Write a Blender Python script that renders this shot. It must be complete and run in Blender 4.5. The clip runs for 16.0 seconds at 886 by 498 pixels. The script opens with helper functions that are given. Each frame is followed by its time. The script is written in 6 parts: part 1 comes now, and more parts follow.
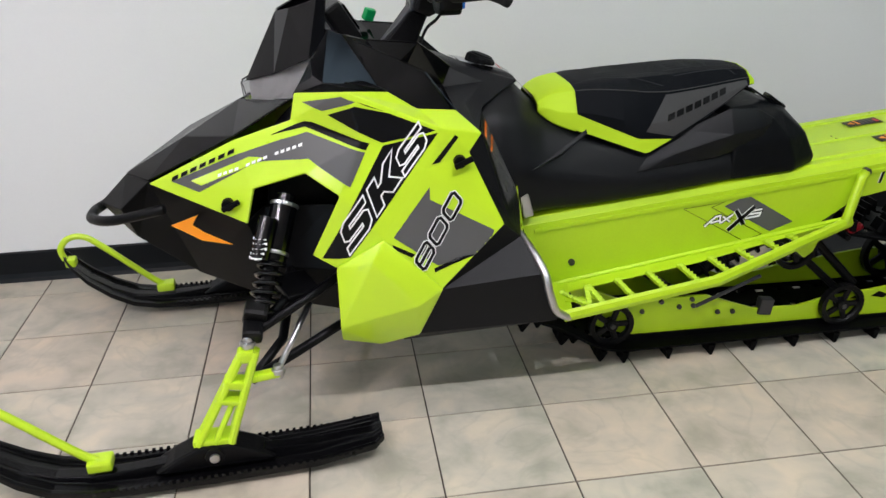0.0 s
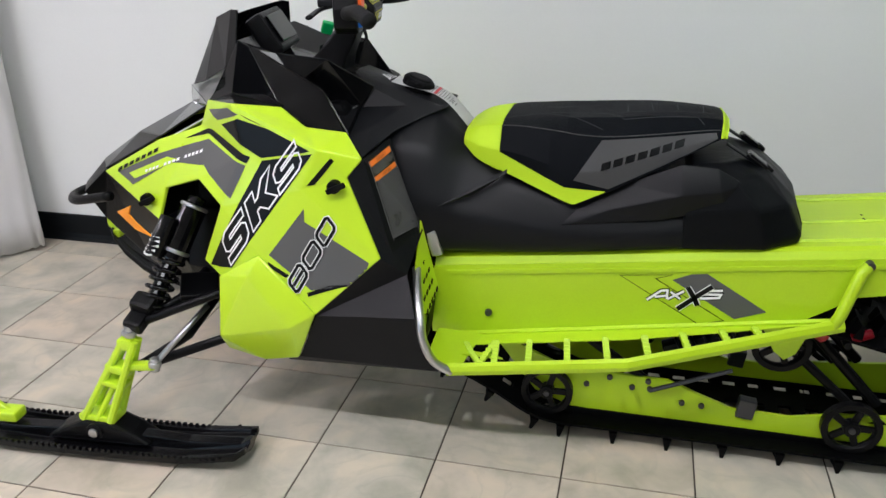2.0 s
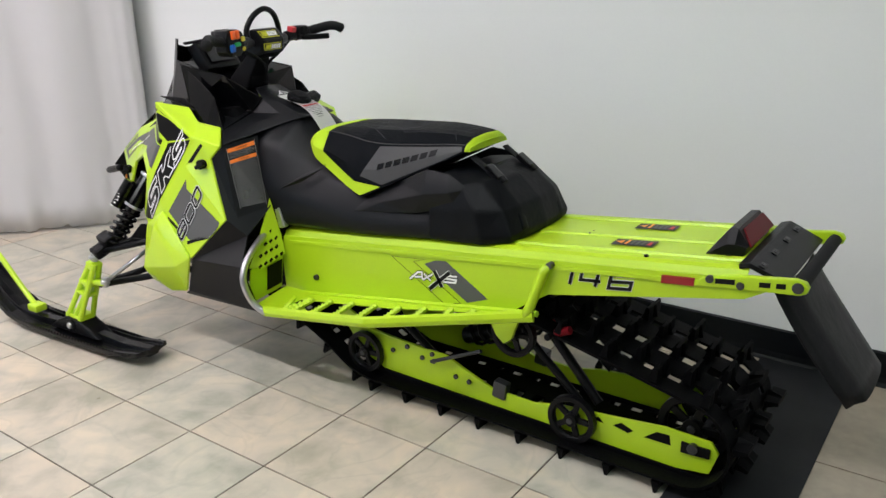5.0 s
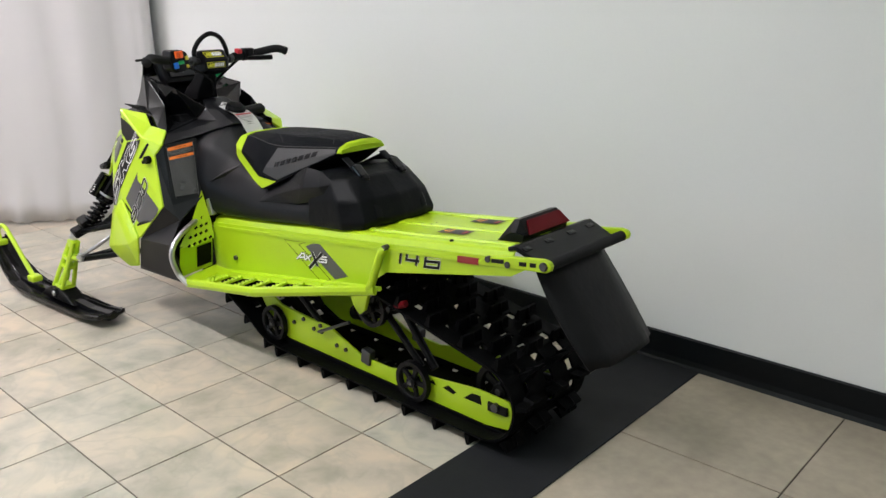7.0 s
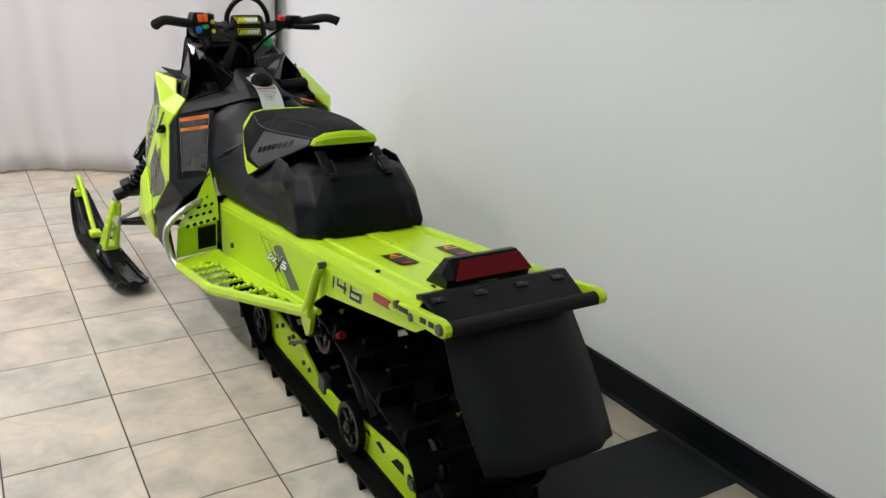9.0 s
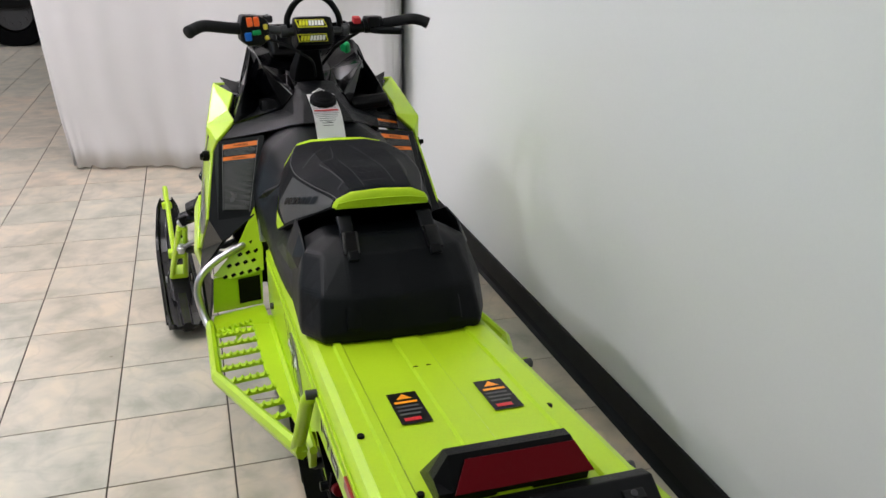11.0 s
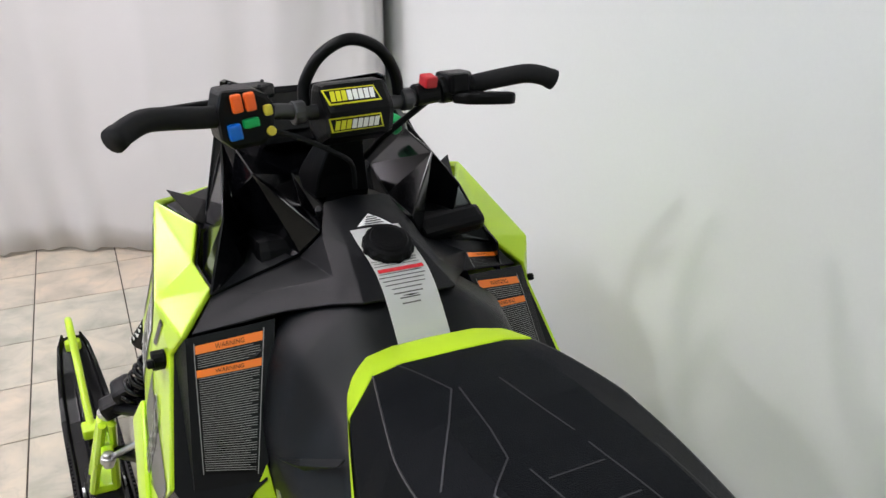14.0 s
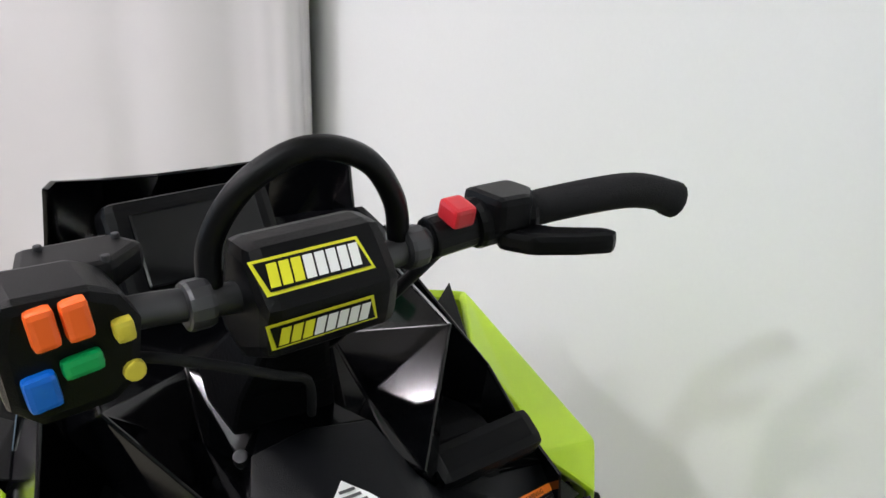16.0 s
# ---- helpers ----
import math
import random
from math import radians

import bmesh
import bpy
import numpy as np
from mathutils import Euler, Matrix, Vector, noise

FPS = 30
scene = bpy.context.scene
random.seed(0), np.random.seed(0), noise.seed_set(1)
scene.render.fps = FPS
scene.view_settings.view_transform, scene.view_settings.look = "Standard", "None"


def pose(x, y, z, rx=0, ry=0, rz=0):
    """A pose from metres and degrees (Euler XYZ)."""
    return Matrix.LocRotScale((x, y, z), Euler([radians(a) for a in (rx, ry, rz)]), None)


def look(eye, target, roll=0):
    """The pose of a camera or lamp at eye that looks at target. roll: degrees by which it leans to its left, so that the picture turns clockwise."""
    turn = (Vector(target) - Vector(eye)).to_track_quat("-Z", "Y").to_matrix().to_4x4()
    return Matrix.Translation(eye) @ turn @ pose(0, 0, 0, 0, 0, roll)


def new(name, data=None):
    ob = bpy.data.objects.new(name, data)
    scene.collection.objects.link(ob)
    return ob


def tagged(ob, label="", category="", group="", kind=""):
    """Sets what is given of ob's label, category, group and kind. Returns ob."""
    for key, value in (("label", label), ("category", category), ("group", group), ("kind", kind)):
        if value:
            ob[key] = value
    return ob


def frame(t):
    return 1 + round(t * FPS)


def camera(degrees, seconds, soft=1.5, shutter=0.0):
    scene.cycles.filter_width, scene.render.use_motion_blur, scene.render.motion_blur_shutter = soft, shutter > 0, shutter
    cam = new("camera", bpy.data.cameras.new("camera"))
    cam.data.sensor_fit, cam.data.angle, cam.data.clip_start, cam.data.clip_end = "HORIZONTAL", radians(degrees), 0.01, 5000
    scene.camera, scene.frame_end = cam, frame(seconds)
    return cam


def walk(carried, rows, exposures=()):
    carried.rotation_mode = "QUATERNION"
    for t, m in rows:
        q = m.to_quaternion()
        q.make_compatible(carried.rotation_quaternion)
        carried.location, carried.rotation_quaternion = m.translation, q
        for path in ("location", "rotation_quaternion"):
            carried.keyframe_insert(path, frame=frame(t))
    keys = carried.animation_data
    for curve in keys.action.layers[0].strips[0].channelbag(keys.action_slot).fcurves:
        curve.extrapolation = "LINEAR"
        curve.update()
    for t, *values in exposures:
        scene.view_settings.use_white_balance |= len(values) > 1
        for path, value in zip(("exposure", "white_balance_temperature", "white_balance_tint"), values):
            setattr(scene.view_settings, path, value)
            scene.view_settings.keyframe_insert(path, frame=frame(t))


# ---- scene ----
cam = camera(57.9, 16.0)
EXPOSURES = [(0, -0.04, 6420, 10), (3.5, -0.02, 6320, 10), (6.0, 0.09, 6580, 10), (8.2, 0.10, 6580, 10), (10.5, -0.04, 6480, 10), (12.5, 0.05, 6470, 10), (13.5, 0.10, 6440, 10), (16, 0.18, 6440, 10)]
PATH = [
    (0, (-0.209, -2.221, 1.358), (0.044, -0.416, 0.535), -1.1),
    (0.5, (0.028, -2.157, 1.341), (0.137, -0.332, 0.531), -1.4),
    (1, (0.267, -2.077, 1.34), (0.182, -0.244, 0.543), -2.2),
    (1.5, (0.551, -2.059, 1.354), (0.259, -0.254, 0.544), -1.7),
    (2, (0.781, -2.028, 1.353), (0.331, -0.25, 0.556), -1.0),
    (2.5, (1.033, -1.996, 1.345), (0.449, -0.227, 0.617), -1.3),
    (3, (1.301, -2.056, 1.364), (0.637, -0.305, 0.663), -0.9),
    (3.5, (1.567, -2.023, 1.355), (0.775, -0.328, 0.649), -1.2),
    (3.7, (1.644, -2.017, 1.352), (0.816, -0.339, 0.646), -1.1),
    (5.8, (2.596, -1.952, 1.317), (1.37, -0.5, 0.694), -1.6),
    (6, (2.682, -1.946, 1.315), (1.44, -0.504, 0.701), -1.7),
    (6.5, (2.923, -1.938, 1.331), (1.645, -0.524, 0.724), -1.4),
    (7, (3.071, -1.882, 1.34), (1.782, -0.475, 0.743), -0.6),
    (7.5, (3.143, -1.682, 1.331), (1.806, -0.322, 0.729), 0.5),
    (8, (3.191, -1.458, 1.329), (1.755, -0.203, 0.727), 1.2),
    (8.2, (3.211, -1.364, 1.324), (1.726, -0.172, 0.713), 1.8),
    (10.3, (2.851, -0.433, 1.366), (1.11, 0.221, 0.63), 1.8),
    (10.5, (2.787, -0.393, 1.368), (1.032, 0.212, 0.624), 2.1),
    (11, (2.594, -0.383, 1.383), (0.818, 0.178, 0.653), 0.9),
    (11.5, (2.38, -0.38, 1.395), (0.594, 0.182, 0.692), 0.1),
    (12, (2.165, -0.349, 1.398), (0.364, 0.187, 0.712), 0.8),
    (12.5, (1.971, -0.334, 1.386), (0.159, 0.17, 0.707), 0.2),
    (13, (1.768, -0.385, 1.385), (-0.014, 0.19, 0.682), -1.3),
    (13.5, (1.531, -0.419, 1.369), (-0.194, 0.277, 0.636), -1.6),
    (14, (1.291, -0.409, 1.371), (-0.399, 0.358, 0.626), -0.4),
    (14.5, (1.099, -0.378, 1.364), (-0.56, 0.46, 0.624), 1.1),
    (15, (0.922, -0.364, 1.369), (-0.68, 0.574, 0.624), 1.2),
    (15.5, (0.761, -0.307, 1.368), (-0.816, 0.659, 0.605), 1.0),
    (16, (0.601, -0.221, 1.378), (-0.96, 0.742, 0.581), 2.3),
]
walk(cam, [(t, look(eye, target, roll)) for t, eye, target, roll in PATH], EXPOSURES)

# ---- light ----
world = bpy.data.worlds.new("showroom_world")
scene.world = world
world.use_nodes = True
world.node_tree.nodes["Background"].inputs[0].default_value = (0.75, 0.8, 0.85, 1)
world.node_tree.nodes["Background"].inputs[1].default_value = 0.25
scene.view_settings.exposure = 0.0
CEILING = 3.1
WALL_Y = 0.778


def lamp_under(x, y, sx, sy, watts, colour):
    """The light of one ceiling fixture or added fill panel, hung just under its diffuser."""
    data = bpy.data.lights.new("ceiling_or_fill_lamp", "AREA")
    data.shape, data.size, data.size_y, data.energy, data.color = "RECTANGLE", sx, sy, watts, colour
    ob = new("ceiling_or_fill_lamp", data)
    ob.matrix_world = look((x, y, CEILING - 0.1), (x, y, 0))
    return ob


# ---- materials ----
def nodes_of(name):
    m = bpy.data.materials.new(name)
    m.use_nodes = True
    return m, m.node_tree.nodes, m.node_tree.links, m.node_tree.nodes["Principled BSDF"]


def material(name, colour, rough=0.5, metal=0.0, coat=0.0, grain=0.0, grain_scale=200.0, bump=0.0, spots=0.12, spot_scale=6.0, spec=0.5):
    """A surface with broad uneven tone, fine grain and relief."""
    m, n, l, b = nodes_of(name)
    b.inputs["Roughness"].default_value = rough
    b.inputs["Metallic"].default_value = metal
    b.inputs["Coat Weight"].default_value = coat
    b.inputs["Specular IOR Level"].default_value = spec
    b.inputs["Coat Roughness"].default_value = 0.08
    tc = n.new("ShaderNodeTexCoord")
    big = n.new("ShaderNodeTexNoise")
    big.inputs["Scale"].default_value = spot_scale
    big.inputs["Detail"].default_value = 5
    l.new(tc.outputs["Object"], big.inputs["Vector"])
    fine = n.new("ShaderNodeTexNoise")
    fine.inputs["Scale"].default_value = grain_scale
    fine.inputs["Detail"].default_value = 3
    l.new(tc.outputs["Object"], fine.inputs["Vector"])
    mix = n.new("ShaderNodeMix")
    mix.data_type = "RGBA"
    lo, hi = 1 - spots, 1 + spots
    mix.inputs[6].default_value = (*[min(1, c * lo) for c in colour], 1)
    mix.inputs[7].default_value = (*[min(1, c * hi) for c in colour], 1)
    l.new(big.outputs["Fac"], mix.inputs[0])
    mix2 = n.new("ShaderNodeMix")
    mix2.data_type, mix2.blend_type = "RGBA", "MULTIPLY"
    mix2.inputs[0].default_value = grain
    l.new(mix.outputs[2], mix2.inputs[6])
    l.new(fine.outputs["Fac"], mix2.inputs[7])
    l.new(mix2.outputs[2], b.inputs["Base Color"])
    mr = n.new("ShaderNodeMapRange")
    mr.inputs[3].default_value, mr.inputs[4].default_value = max(0.02, rough * 0.8), min(1, rough * 1.25)
    l.new(big.outputs["Fac"], mr.inputs[0])
    l.new(mr.outputs[0], b.inputs["Roughness"])
    if bump:
        bp = n.new("ShaderNodeBump")
        bp.inputs["Strength"].default_value = bump
        bp.inputs["Distance"].default_value = 0.002
        l.new(fine.outputs["Fac"], bp.inputs["Height"])
        l.new(bp.outputs[0], b.inputs["Normal"])
    return m


LIME_C = (0.51, 0.745, 0.020)
lime = material("lime_paint", LIME_C, 0.3, coat=0.35, spots=0.03, grain=0.04, bump=0.03)
lime_board = material("lime_powder_coat", (0.445, 0.655, 0.013), 0.33, spots=0.05, grain=0.1, bump=0.08)
charcoal = material("charcoal_plastic", (0.0048, 0.0052, 0.0064), 0.38, spec=0.2, grain=0.3, grain_scale=900, bump=0.25)
satin_black = material("satin_black_plastic", (0.003, 0.003, 0.0036), 0.34, spec=0.17, grain=0.3, grain_scale=900, bump=0.2)
gloss_black = material("gloss_black_plastic", (0.0016, 0.0017, 0.0022), 0.13, spec=0.38, spots=0.1)
matte_black = material("matte_black_plastic", (0.0022, 0.0022, 0.0027), 0.5, spec=0.11, grain=0.3, bump=0.2)
ski_black = material("ski_plastic", (0.0025, 0.0025, 0.003), 0.24, spec=0.25, grain=0.3, bump=0.15)
rubber = material("track_rubber", (0.0014, 0.0014, 0.0018), 0.6, spec=0.08, grain=0.4, grain_scale=300, bump=0.3)
foam_grip = material("grip_rubber", (0.011, 0.011, 0.012), 0.75, spec=0.25, grain=0.5, grain_scale=700, bump=0.5)
seat_vinyl = material("seat_vinyl", (0.0026, 0.0036, 0.0054), 0.55, spec=0.08, grain=0.4, grain_scale=600, bump=0.5)
seat_grey = material("seat_grey_vinyl", (0.046, 0.045, 0.046), 0.5, grain=0.4, grain_scale=500, bump=0.4)
lime_vinyl = material("lime_vinyl", LIME_C, 0.52, spec=0.22, grain=0.3, grain_scale=700, bump=0.3)
fabric_black = material("bag_fabric", (0.0016, 0.0022, 0.0032), 0.46, spec=0.15, grain=0.4, grain_scale=26, bump=1.0)
decal_grey = material("decal_grey", (0.085, 0.085, 0.085), 0.4, spots=0.05)
decal_black = material("decal_black", (0.0035, 0.0035, 0.004), 0.28, spec=0.2, spots=0.05)
decal_white = material("decal_white", (0.84, 0.84, 0.83), 0.4, spots=0.03)
orange = material("orange_film", (0.85, 0.20, 0.02), 0.4, spots=0.05)
orange_marker = material("orange_marker", (0.95, 0.32, 0.01), 0.3, spots=0.05)
steel = material("bare_metal", (0.55, 0.55, 0.56), 0.3, metal=1.0)
alu = material("brushed_aluminium", (0.62, 0.62, 0.63), 0.35, metal=1.0, grain=0.2)
dark_metal = material("dark_metal", (0.08, 0.08, 0.085), 0.4, metal=0.8)
red_lens = material("red_lens", (0.13, 0.002, 0.006), 0.4, spec=0.12)
red_reflector = material("red_reflector", (0.26, 0.006, 0.010), 0.3, spots=0.1)
red_plastic = material("red_plastic", (0.55, 0.02, 0.03), 0.35)
orange_button = material("orange_button", (0.95, 0.14, 0.02), 0.35, spots=0.04)
yellow_button = material("yellow_button", (0.62, 0.52, 0.05), 0.4, spots=0.04)
green_button = material("green_button", (0.0, 0.32, 0.08), 0.4, spots=0.04)
blue_button = material("blue_button", (0.0, 0.12, 0.55), 0.4, spots=0.04)
pad_yellow = material("pad_yellow", (0.72, 0.70, 0.02), 0.45, spots=0.04)
wall_paint = material("wall_paint", (0.76, 0.77, 0.76), 0.6, spots=0.015, spot_scale=1.5, grain=0.03, grain_scale=120, bump=0.12)
base_black = material("baseboard_vinyl", (0.003, 0.004, 0.005), 0.45, spec=0.2, spots=0.1)
mat_black = material("floor_strip_rubber", (0.013, 0.014, 0.016), 0.65, spec=0.3, grain=0.3, bump=0.3)
# walls out of view; grey chosen to limit bounce and reflections in black parts
unseen_wall_paint = material("unseen_wall_paint", (0.15, 0.15, 0.155), 0.7, spots=0.03)
ceiling_paint = material("ceiling_tile", (0.62, 0.62, 0.62), 0.9, grain=0.2, bump=0.3)
flap_rubber = material("flap_rubber", (0.007, 0.007, 0.008), 0.45, spec=0.2, spots=0.4, spot_scale=14, grain=0.3, grain_scale=30, bump=0.7)
cloth_white = material("white_cloth", (0.64, 0.63, 0.63), 0.85, spots=0.02, grain=0.08, grain_scale=900, bump=0.2)
grout = material("grout", (0.055, 0.042, 0.032), 0.8, spots=0.2)


def tile_material():
    m, n, l, b = nodes_of("marbled_tile")
    tc, info = n.new("ShaderNodeTexCoord"), n.new("ShaderNodeObjectInfo")
    off = n.new("ShaderNodeVectorMath")
    off.operation = "SCALE"
    off.inputs[0].default_value = (37.0, 61.0, 13.0)
    l.new(info.outputs["Random"], off.inputs[3])
    add = n.new("ShaderNodeVectorMath")
    l.new(tc.outputs["Object"], add.inputs[0])
    l.new(off.outputs[0], add.inputs[1])
    cloud = n.new("ShaderNodeTexNoise")
    cloud.inputs["Scale"].default_value, cloud.inputs["Detail"].default_value, cloud.inputs["Distortion"].default_value = 7.0, 9, 0.35
    l.new(add.outputs[0], cloud.inputs["Vector"])
    ramp = n.new("ShaderNodeValToRGB")
    e = ramp.color_ramp.elements
    e[0].position, e[0].color = 0.30, (0.345, 0.325, 0.270, 1)
    e[1].position, e[1].color = 0.70, (0.610, 0.530, 0.430, 1)
    mid = ramp.color_ramp.elements.new(0.5)
    mid.color = (0.490, 0.450, 0.385, 1)
    l.new(cloud.outputs["Fac"], ramp.inputs[0])
    # thin grey veins
    vein = n.new("ShaderNodeTexNoise")
    vein.inputs["Scale"].default_value, vein.inputs["Detail"].default_value, vein.inputs["Distortion"].default_value = 3.2, 8, 1.6
    l.new(add.outputs[0], vein.inputs["Vector"])
    sub = n.new("ShaderNodeMath")
    sub.operation = "SUBTRACT"
    sub.inputs[1].default_value = 0.5
    l.new(vein.outputs["Fac"], sub.inputs[0])
    ab = n.new("ShaderNodeMath")
    ab.operation = "ABSOLUTE"
    l.new(sub.outputs[0], ab.inputs[0])
    vr = n.new("ShaderNodeMapRange")
    vr.inputs[1].default_value, vr.inputs[2].default_value, vr.inputs[3].default_value, vr.inputs[4].default_value = 0.0, 0.045, 0.20, 0.0
    l.new(ab.outputs[0], vr.inputs[0])
    mx = n.new("ShaderNodeMix")
    mx.data_type = "RGBA"
    mx.inputs[7].default_value = (0.26, 0.27, 0.23, 1)
    l.new(vr.outputs[0], mx.inputs[0])
    l.new(ramp.outputs[0], mx.inputs[6])
    # one tile a little warmer or greener than the next
    tint = n.new("ShaderNodeMix")
    tint.data_type = "RGBA"
    tint.inputs[6].default_value, tint.inputs[7].default_value = (1.04, 0.975, 0.91, 1), (0.965, 0.998, 0.965, 1)
    l.new(info.outputs["Random"], tint.inputs[0])
    mul = n.new("ShaderNodeMix")
    mul.data_type, mul.blend_type = "RGBA", "MULTIPLY"
    mul.inputs[0].default_value = 1.0
    l.new(mx.outputs[2], mul.inputs[6])
    l.new(tint.outputs[2], mul.inputs[7])
    l.new(mul.outputs[2], b.inputs["Base Color"])
    mr = n.new("ShaderNodeMapRange")
    mr.inputs[3].default_value, mr.inputs[4].default_value = 0.22, 0.45
    l.new(cloud.outputs["Fac"], mr.inputs[0])
    l.new(mr.outputs[0], b.inputs["Roughness"])
    bp = n.new("ShaderNodeBump")
    bp.inputs["Strength"].default_value, bp.inputs["Distance"].default_value = 0.12, 0.003
    l.new(cloud.outputs["Fac"], bp.inputs["Height"])
    l.new(bp.outputs[0], b.inputs["Normal"])
    return m


tile_stone = tile_material()
worn_stone = material("worn_stone_tile", (0.451, 0.386, 0.297), 0.42, spots=0.5, spot_scale=1.8, grain=0.35, grain_scale=25, bump=0.08)


def glow(name, colour, strength):
    m, n, l, b = nodes_of(name)
    b.inputs["Emission Color"].default_value = (*colour, 1)
    b.inputs["Emission Strength"].default_value = strength
    return m


def glass_material():
    m, n, l, b = nodes_of("clear_lens")
    b.inputs["Transmission Weight"].default_value = 1.0
    b.inputs["Roughness"].default_value = 0.03
    b.inputs["IOR"].default_value = 1.45
    return m


clear_lens = glass_material()


# ---- mesh tools ----
def part(name, bm, mat, parent=None, label="", smooth=False):
    """Links a bmesh, given in world places, as one mesh object, under a parent if there is one."""
    me = bpy.data.meshes.new(name)
    bm.to_mesh(me)
    bm.free()
    for p in me.polygons:
        p.use_smooth = smooth
    me.materials.append(mat)
    ob = new(name, me)
    if parent:
        ob.parent = parent
        ob.matrix_parent_inverse = BASE[parent.name] if parent.name in BASE else Matrix()
    if label:
        ob["label"] = label
    return ob


BASE = {}


def thing(name, at, label, category, **more):
    """An empty at a thing's base."""
    ob = new(name)
    ob.location = at
    ob.empty_display_size = 0.1
    BASE[name] = Matrix.Translation(at).inverted()
    return tagged(ob, label, category, **more)


MID = 0.013


def flip(v, s):
    """A place on the near side, or its mirror image across the middle plane."""
    y = v[1] + MID if abs(v[1]) > 1e-6 else 0.0
    return Vector((v[0], y * s, v[2]))


def soften(bm, width, seg=2, angle=25):
    if not width:
        return bm
    bmesh.ops.recalc_face_normals(bm, faces=bm.faces)
    edges = [e for e in bm.edges if len(e.link_faces) == 2 and e.calc_face_angle(0) > radians(angle)]
    bmesh.ops.bevel(bm, geom=edges, offset=width, segments=seg, profile=0.6, affect="EDGES", clamp_overlap=True)
    return bm


def shell(verts, faces, thick=0.008, s=1, bevel=0.003, cuts=0):
    """A sheet of facets, made thick towards the middle plane."""
    bm = bmesh.new()
    vs = [bm.verts.new(flip(v, s)) for v in verts]
    for f in faces:
        bm.faces.new([vs[i] for i in f])
    bmesh.ops.delete(bm, geom=[v for v in bm.verts if not v.link_faces], context="VERTS")
    bmesh.ops.recalc_face_normals(bm, faces=bm.faces)
    side = sum((f.normal.y * f.calc_area() for f in bm.faces))
    mid = sum((f.calc_center_median().y * f.calc_area() for f in bm.faces))
    if side * mid < 0:
        bmesh.ops.reverse_faces(bm, faces=bm.faces)
    bmesh.ops.triangulate(bm, faces=bm.faces[:])
    bmesh.ops.solidify(bm, geom=bm.faces[:], thickness=thick)
    return soften(bm, bevel, 2, 9)


def whole_shell(verts, faces, thick=0.006, bevel=0.004, angle=9, far=None):
    """A sheet of facets with its mirror image, joined along the middle plane and made thick."""
    bm = bmesh.new()
    for s in (1, -1):
        vs = [bm.verts.new(flip(v, s)) for v in (verts if s > 0 or far is None else far)]
        for f in faces:
            bm.faces.new([vs[i] for i in f])
    bmesh.ops.delete(bm, geom=[v for v in bm.verts if not v.link_faces], context="VERTS")
    bmesh.ops.remove_doubles(bm, verts=bm.verts, dist=0.0004)
    bmesh.ops.recalc_face_normals(bm, faces=bm.faces)
    if sum(f.normal.z * f.calc_area() for f in bm.faces) < 0:
        bmesh.ops.reverse_faces(bm, faces=bm.faces)
    bmesh.ops.triangulate(bm, faces=bm.faces[:])
    bmesh.ops.solidify(bm, geom=bm.faces[:], thickness=thick)
    return soften(bm, bevel, 3, angle)


def prism(pts, y0, y1, bevel=0.004, s=1, plane="xz"):
    """A flat outline with thickness; the outline lies in the xz, xy or yz plane."""
    bm = bmesh.new()
    put = {"xz": lambda p, d: (p[0], (d + MID) * s, p[1]), "xy": lambda p, d: (p[0], p[1] * s, d), "yz": lambda p, d: (d, p[0] * s, p[1])}[plane]
    a = [bm.verts.new(put(p, y0)) for p in pts]
    b = [bm.verts.new(put(p, y1)) for p in pts]
    bm.faces.new(a)
    bm.faces.new(list(reversed(b)))
    k = len(pts)
    for i in range(k):
        bm.faces.new((a[i], b[i], b[(i + 1) % k], a[(i + 1) % k]))
    bmesh.ops.recalc_face_normals(bm, faces=bm.faces)
    return soften(bm, bevel)


def box(c, size, bevel=0.004, m=None, bm=None):
    own = bmesh.new()
    bmesh.ops.create_cube(own, size=1.0, matrix=Matrix.Diagonal((*size, 1)))
    soften(own, bevel)
    own.transform(Matrix.Translation(c) @ (m or Matrix()))
    return own


def join(*bms):
    out = bmesh.new()
    for b in bms:
        me = bpy.data.meshes.new("tmp")
        b.to_mesh(me)
        out.from_mesh(me)
        bpy.data.meshes.remove(me)
        b.free()
    return out


def spline(pts, n=6, closed=False):
    """A smooth way through points."""
    P = [Vector(p) for p in pts]
    out = []
    k = len(P)
    for i in range(k if closed else k - 1):
        g = lambda j: P[j % k] if closed else P[max(0, min(k - 1, j))]
        a, b, c, d = g(i - 1), g(i), g(i + 1), g(i + 2)
        for q in range(n):
            t = q / n
            out.append(0.5 * ((2 * b) + (c - a) * t + (2 * a - 5 * b + 4 * c - d) * t * t + (3 * b - a - 3 * c + d) * t ** 3))
    if not closed:
        out.append(P[-1])
    return out


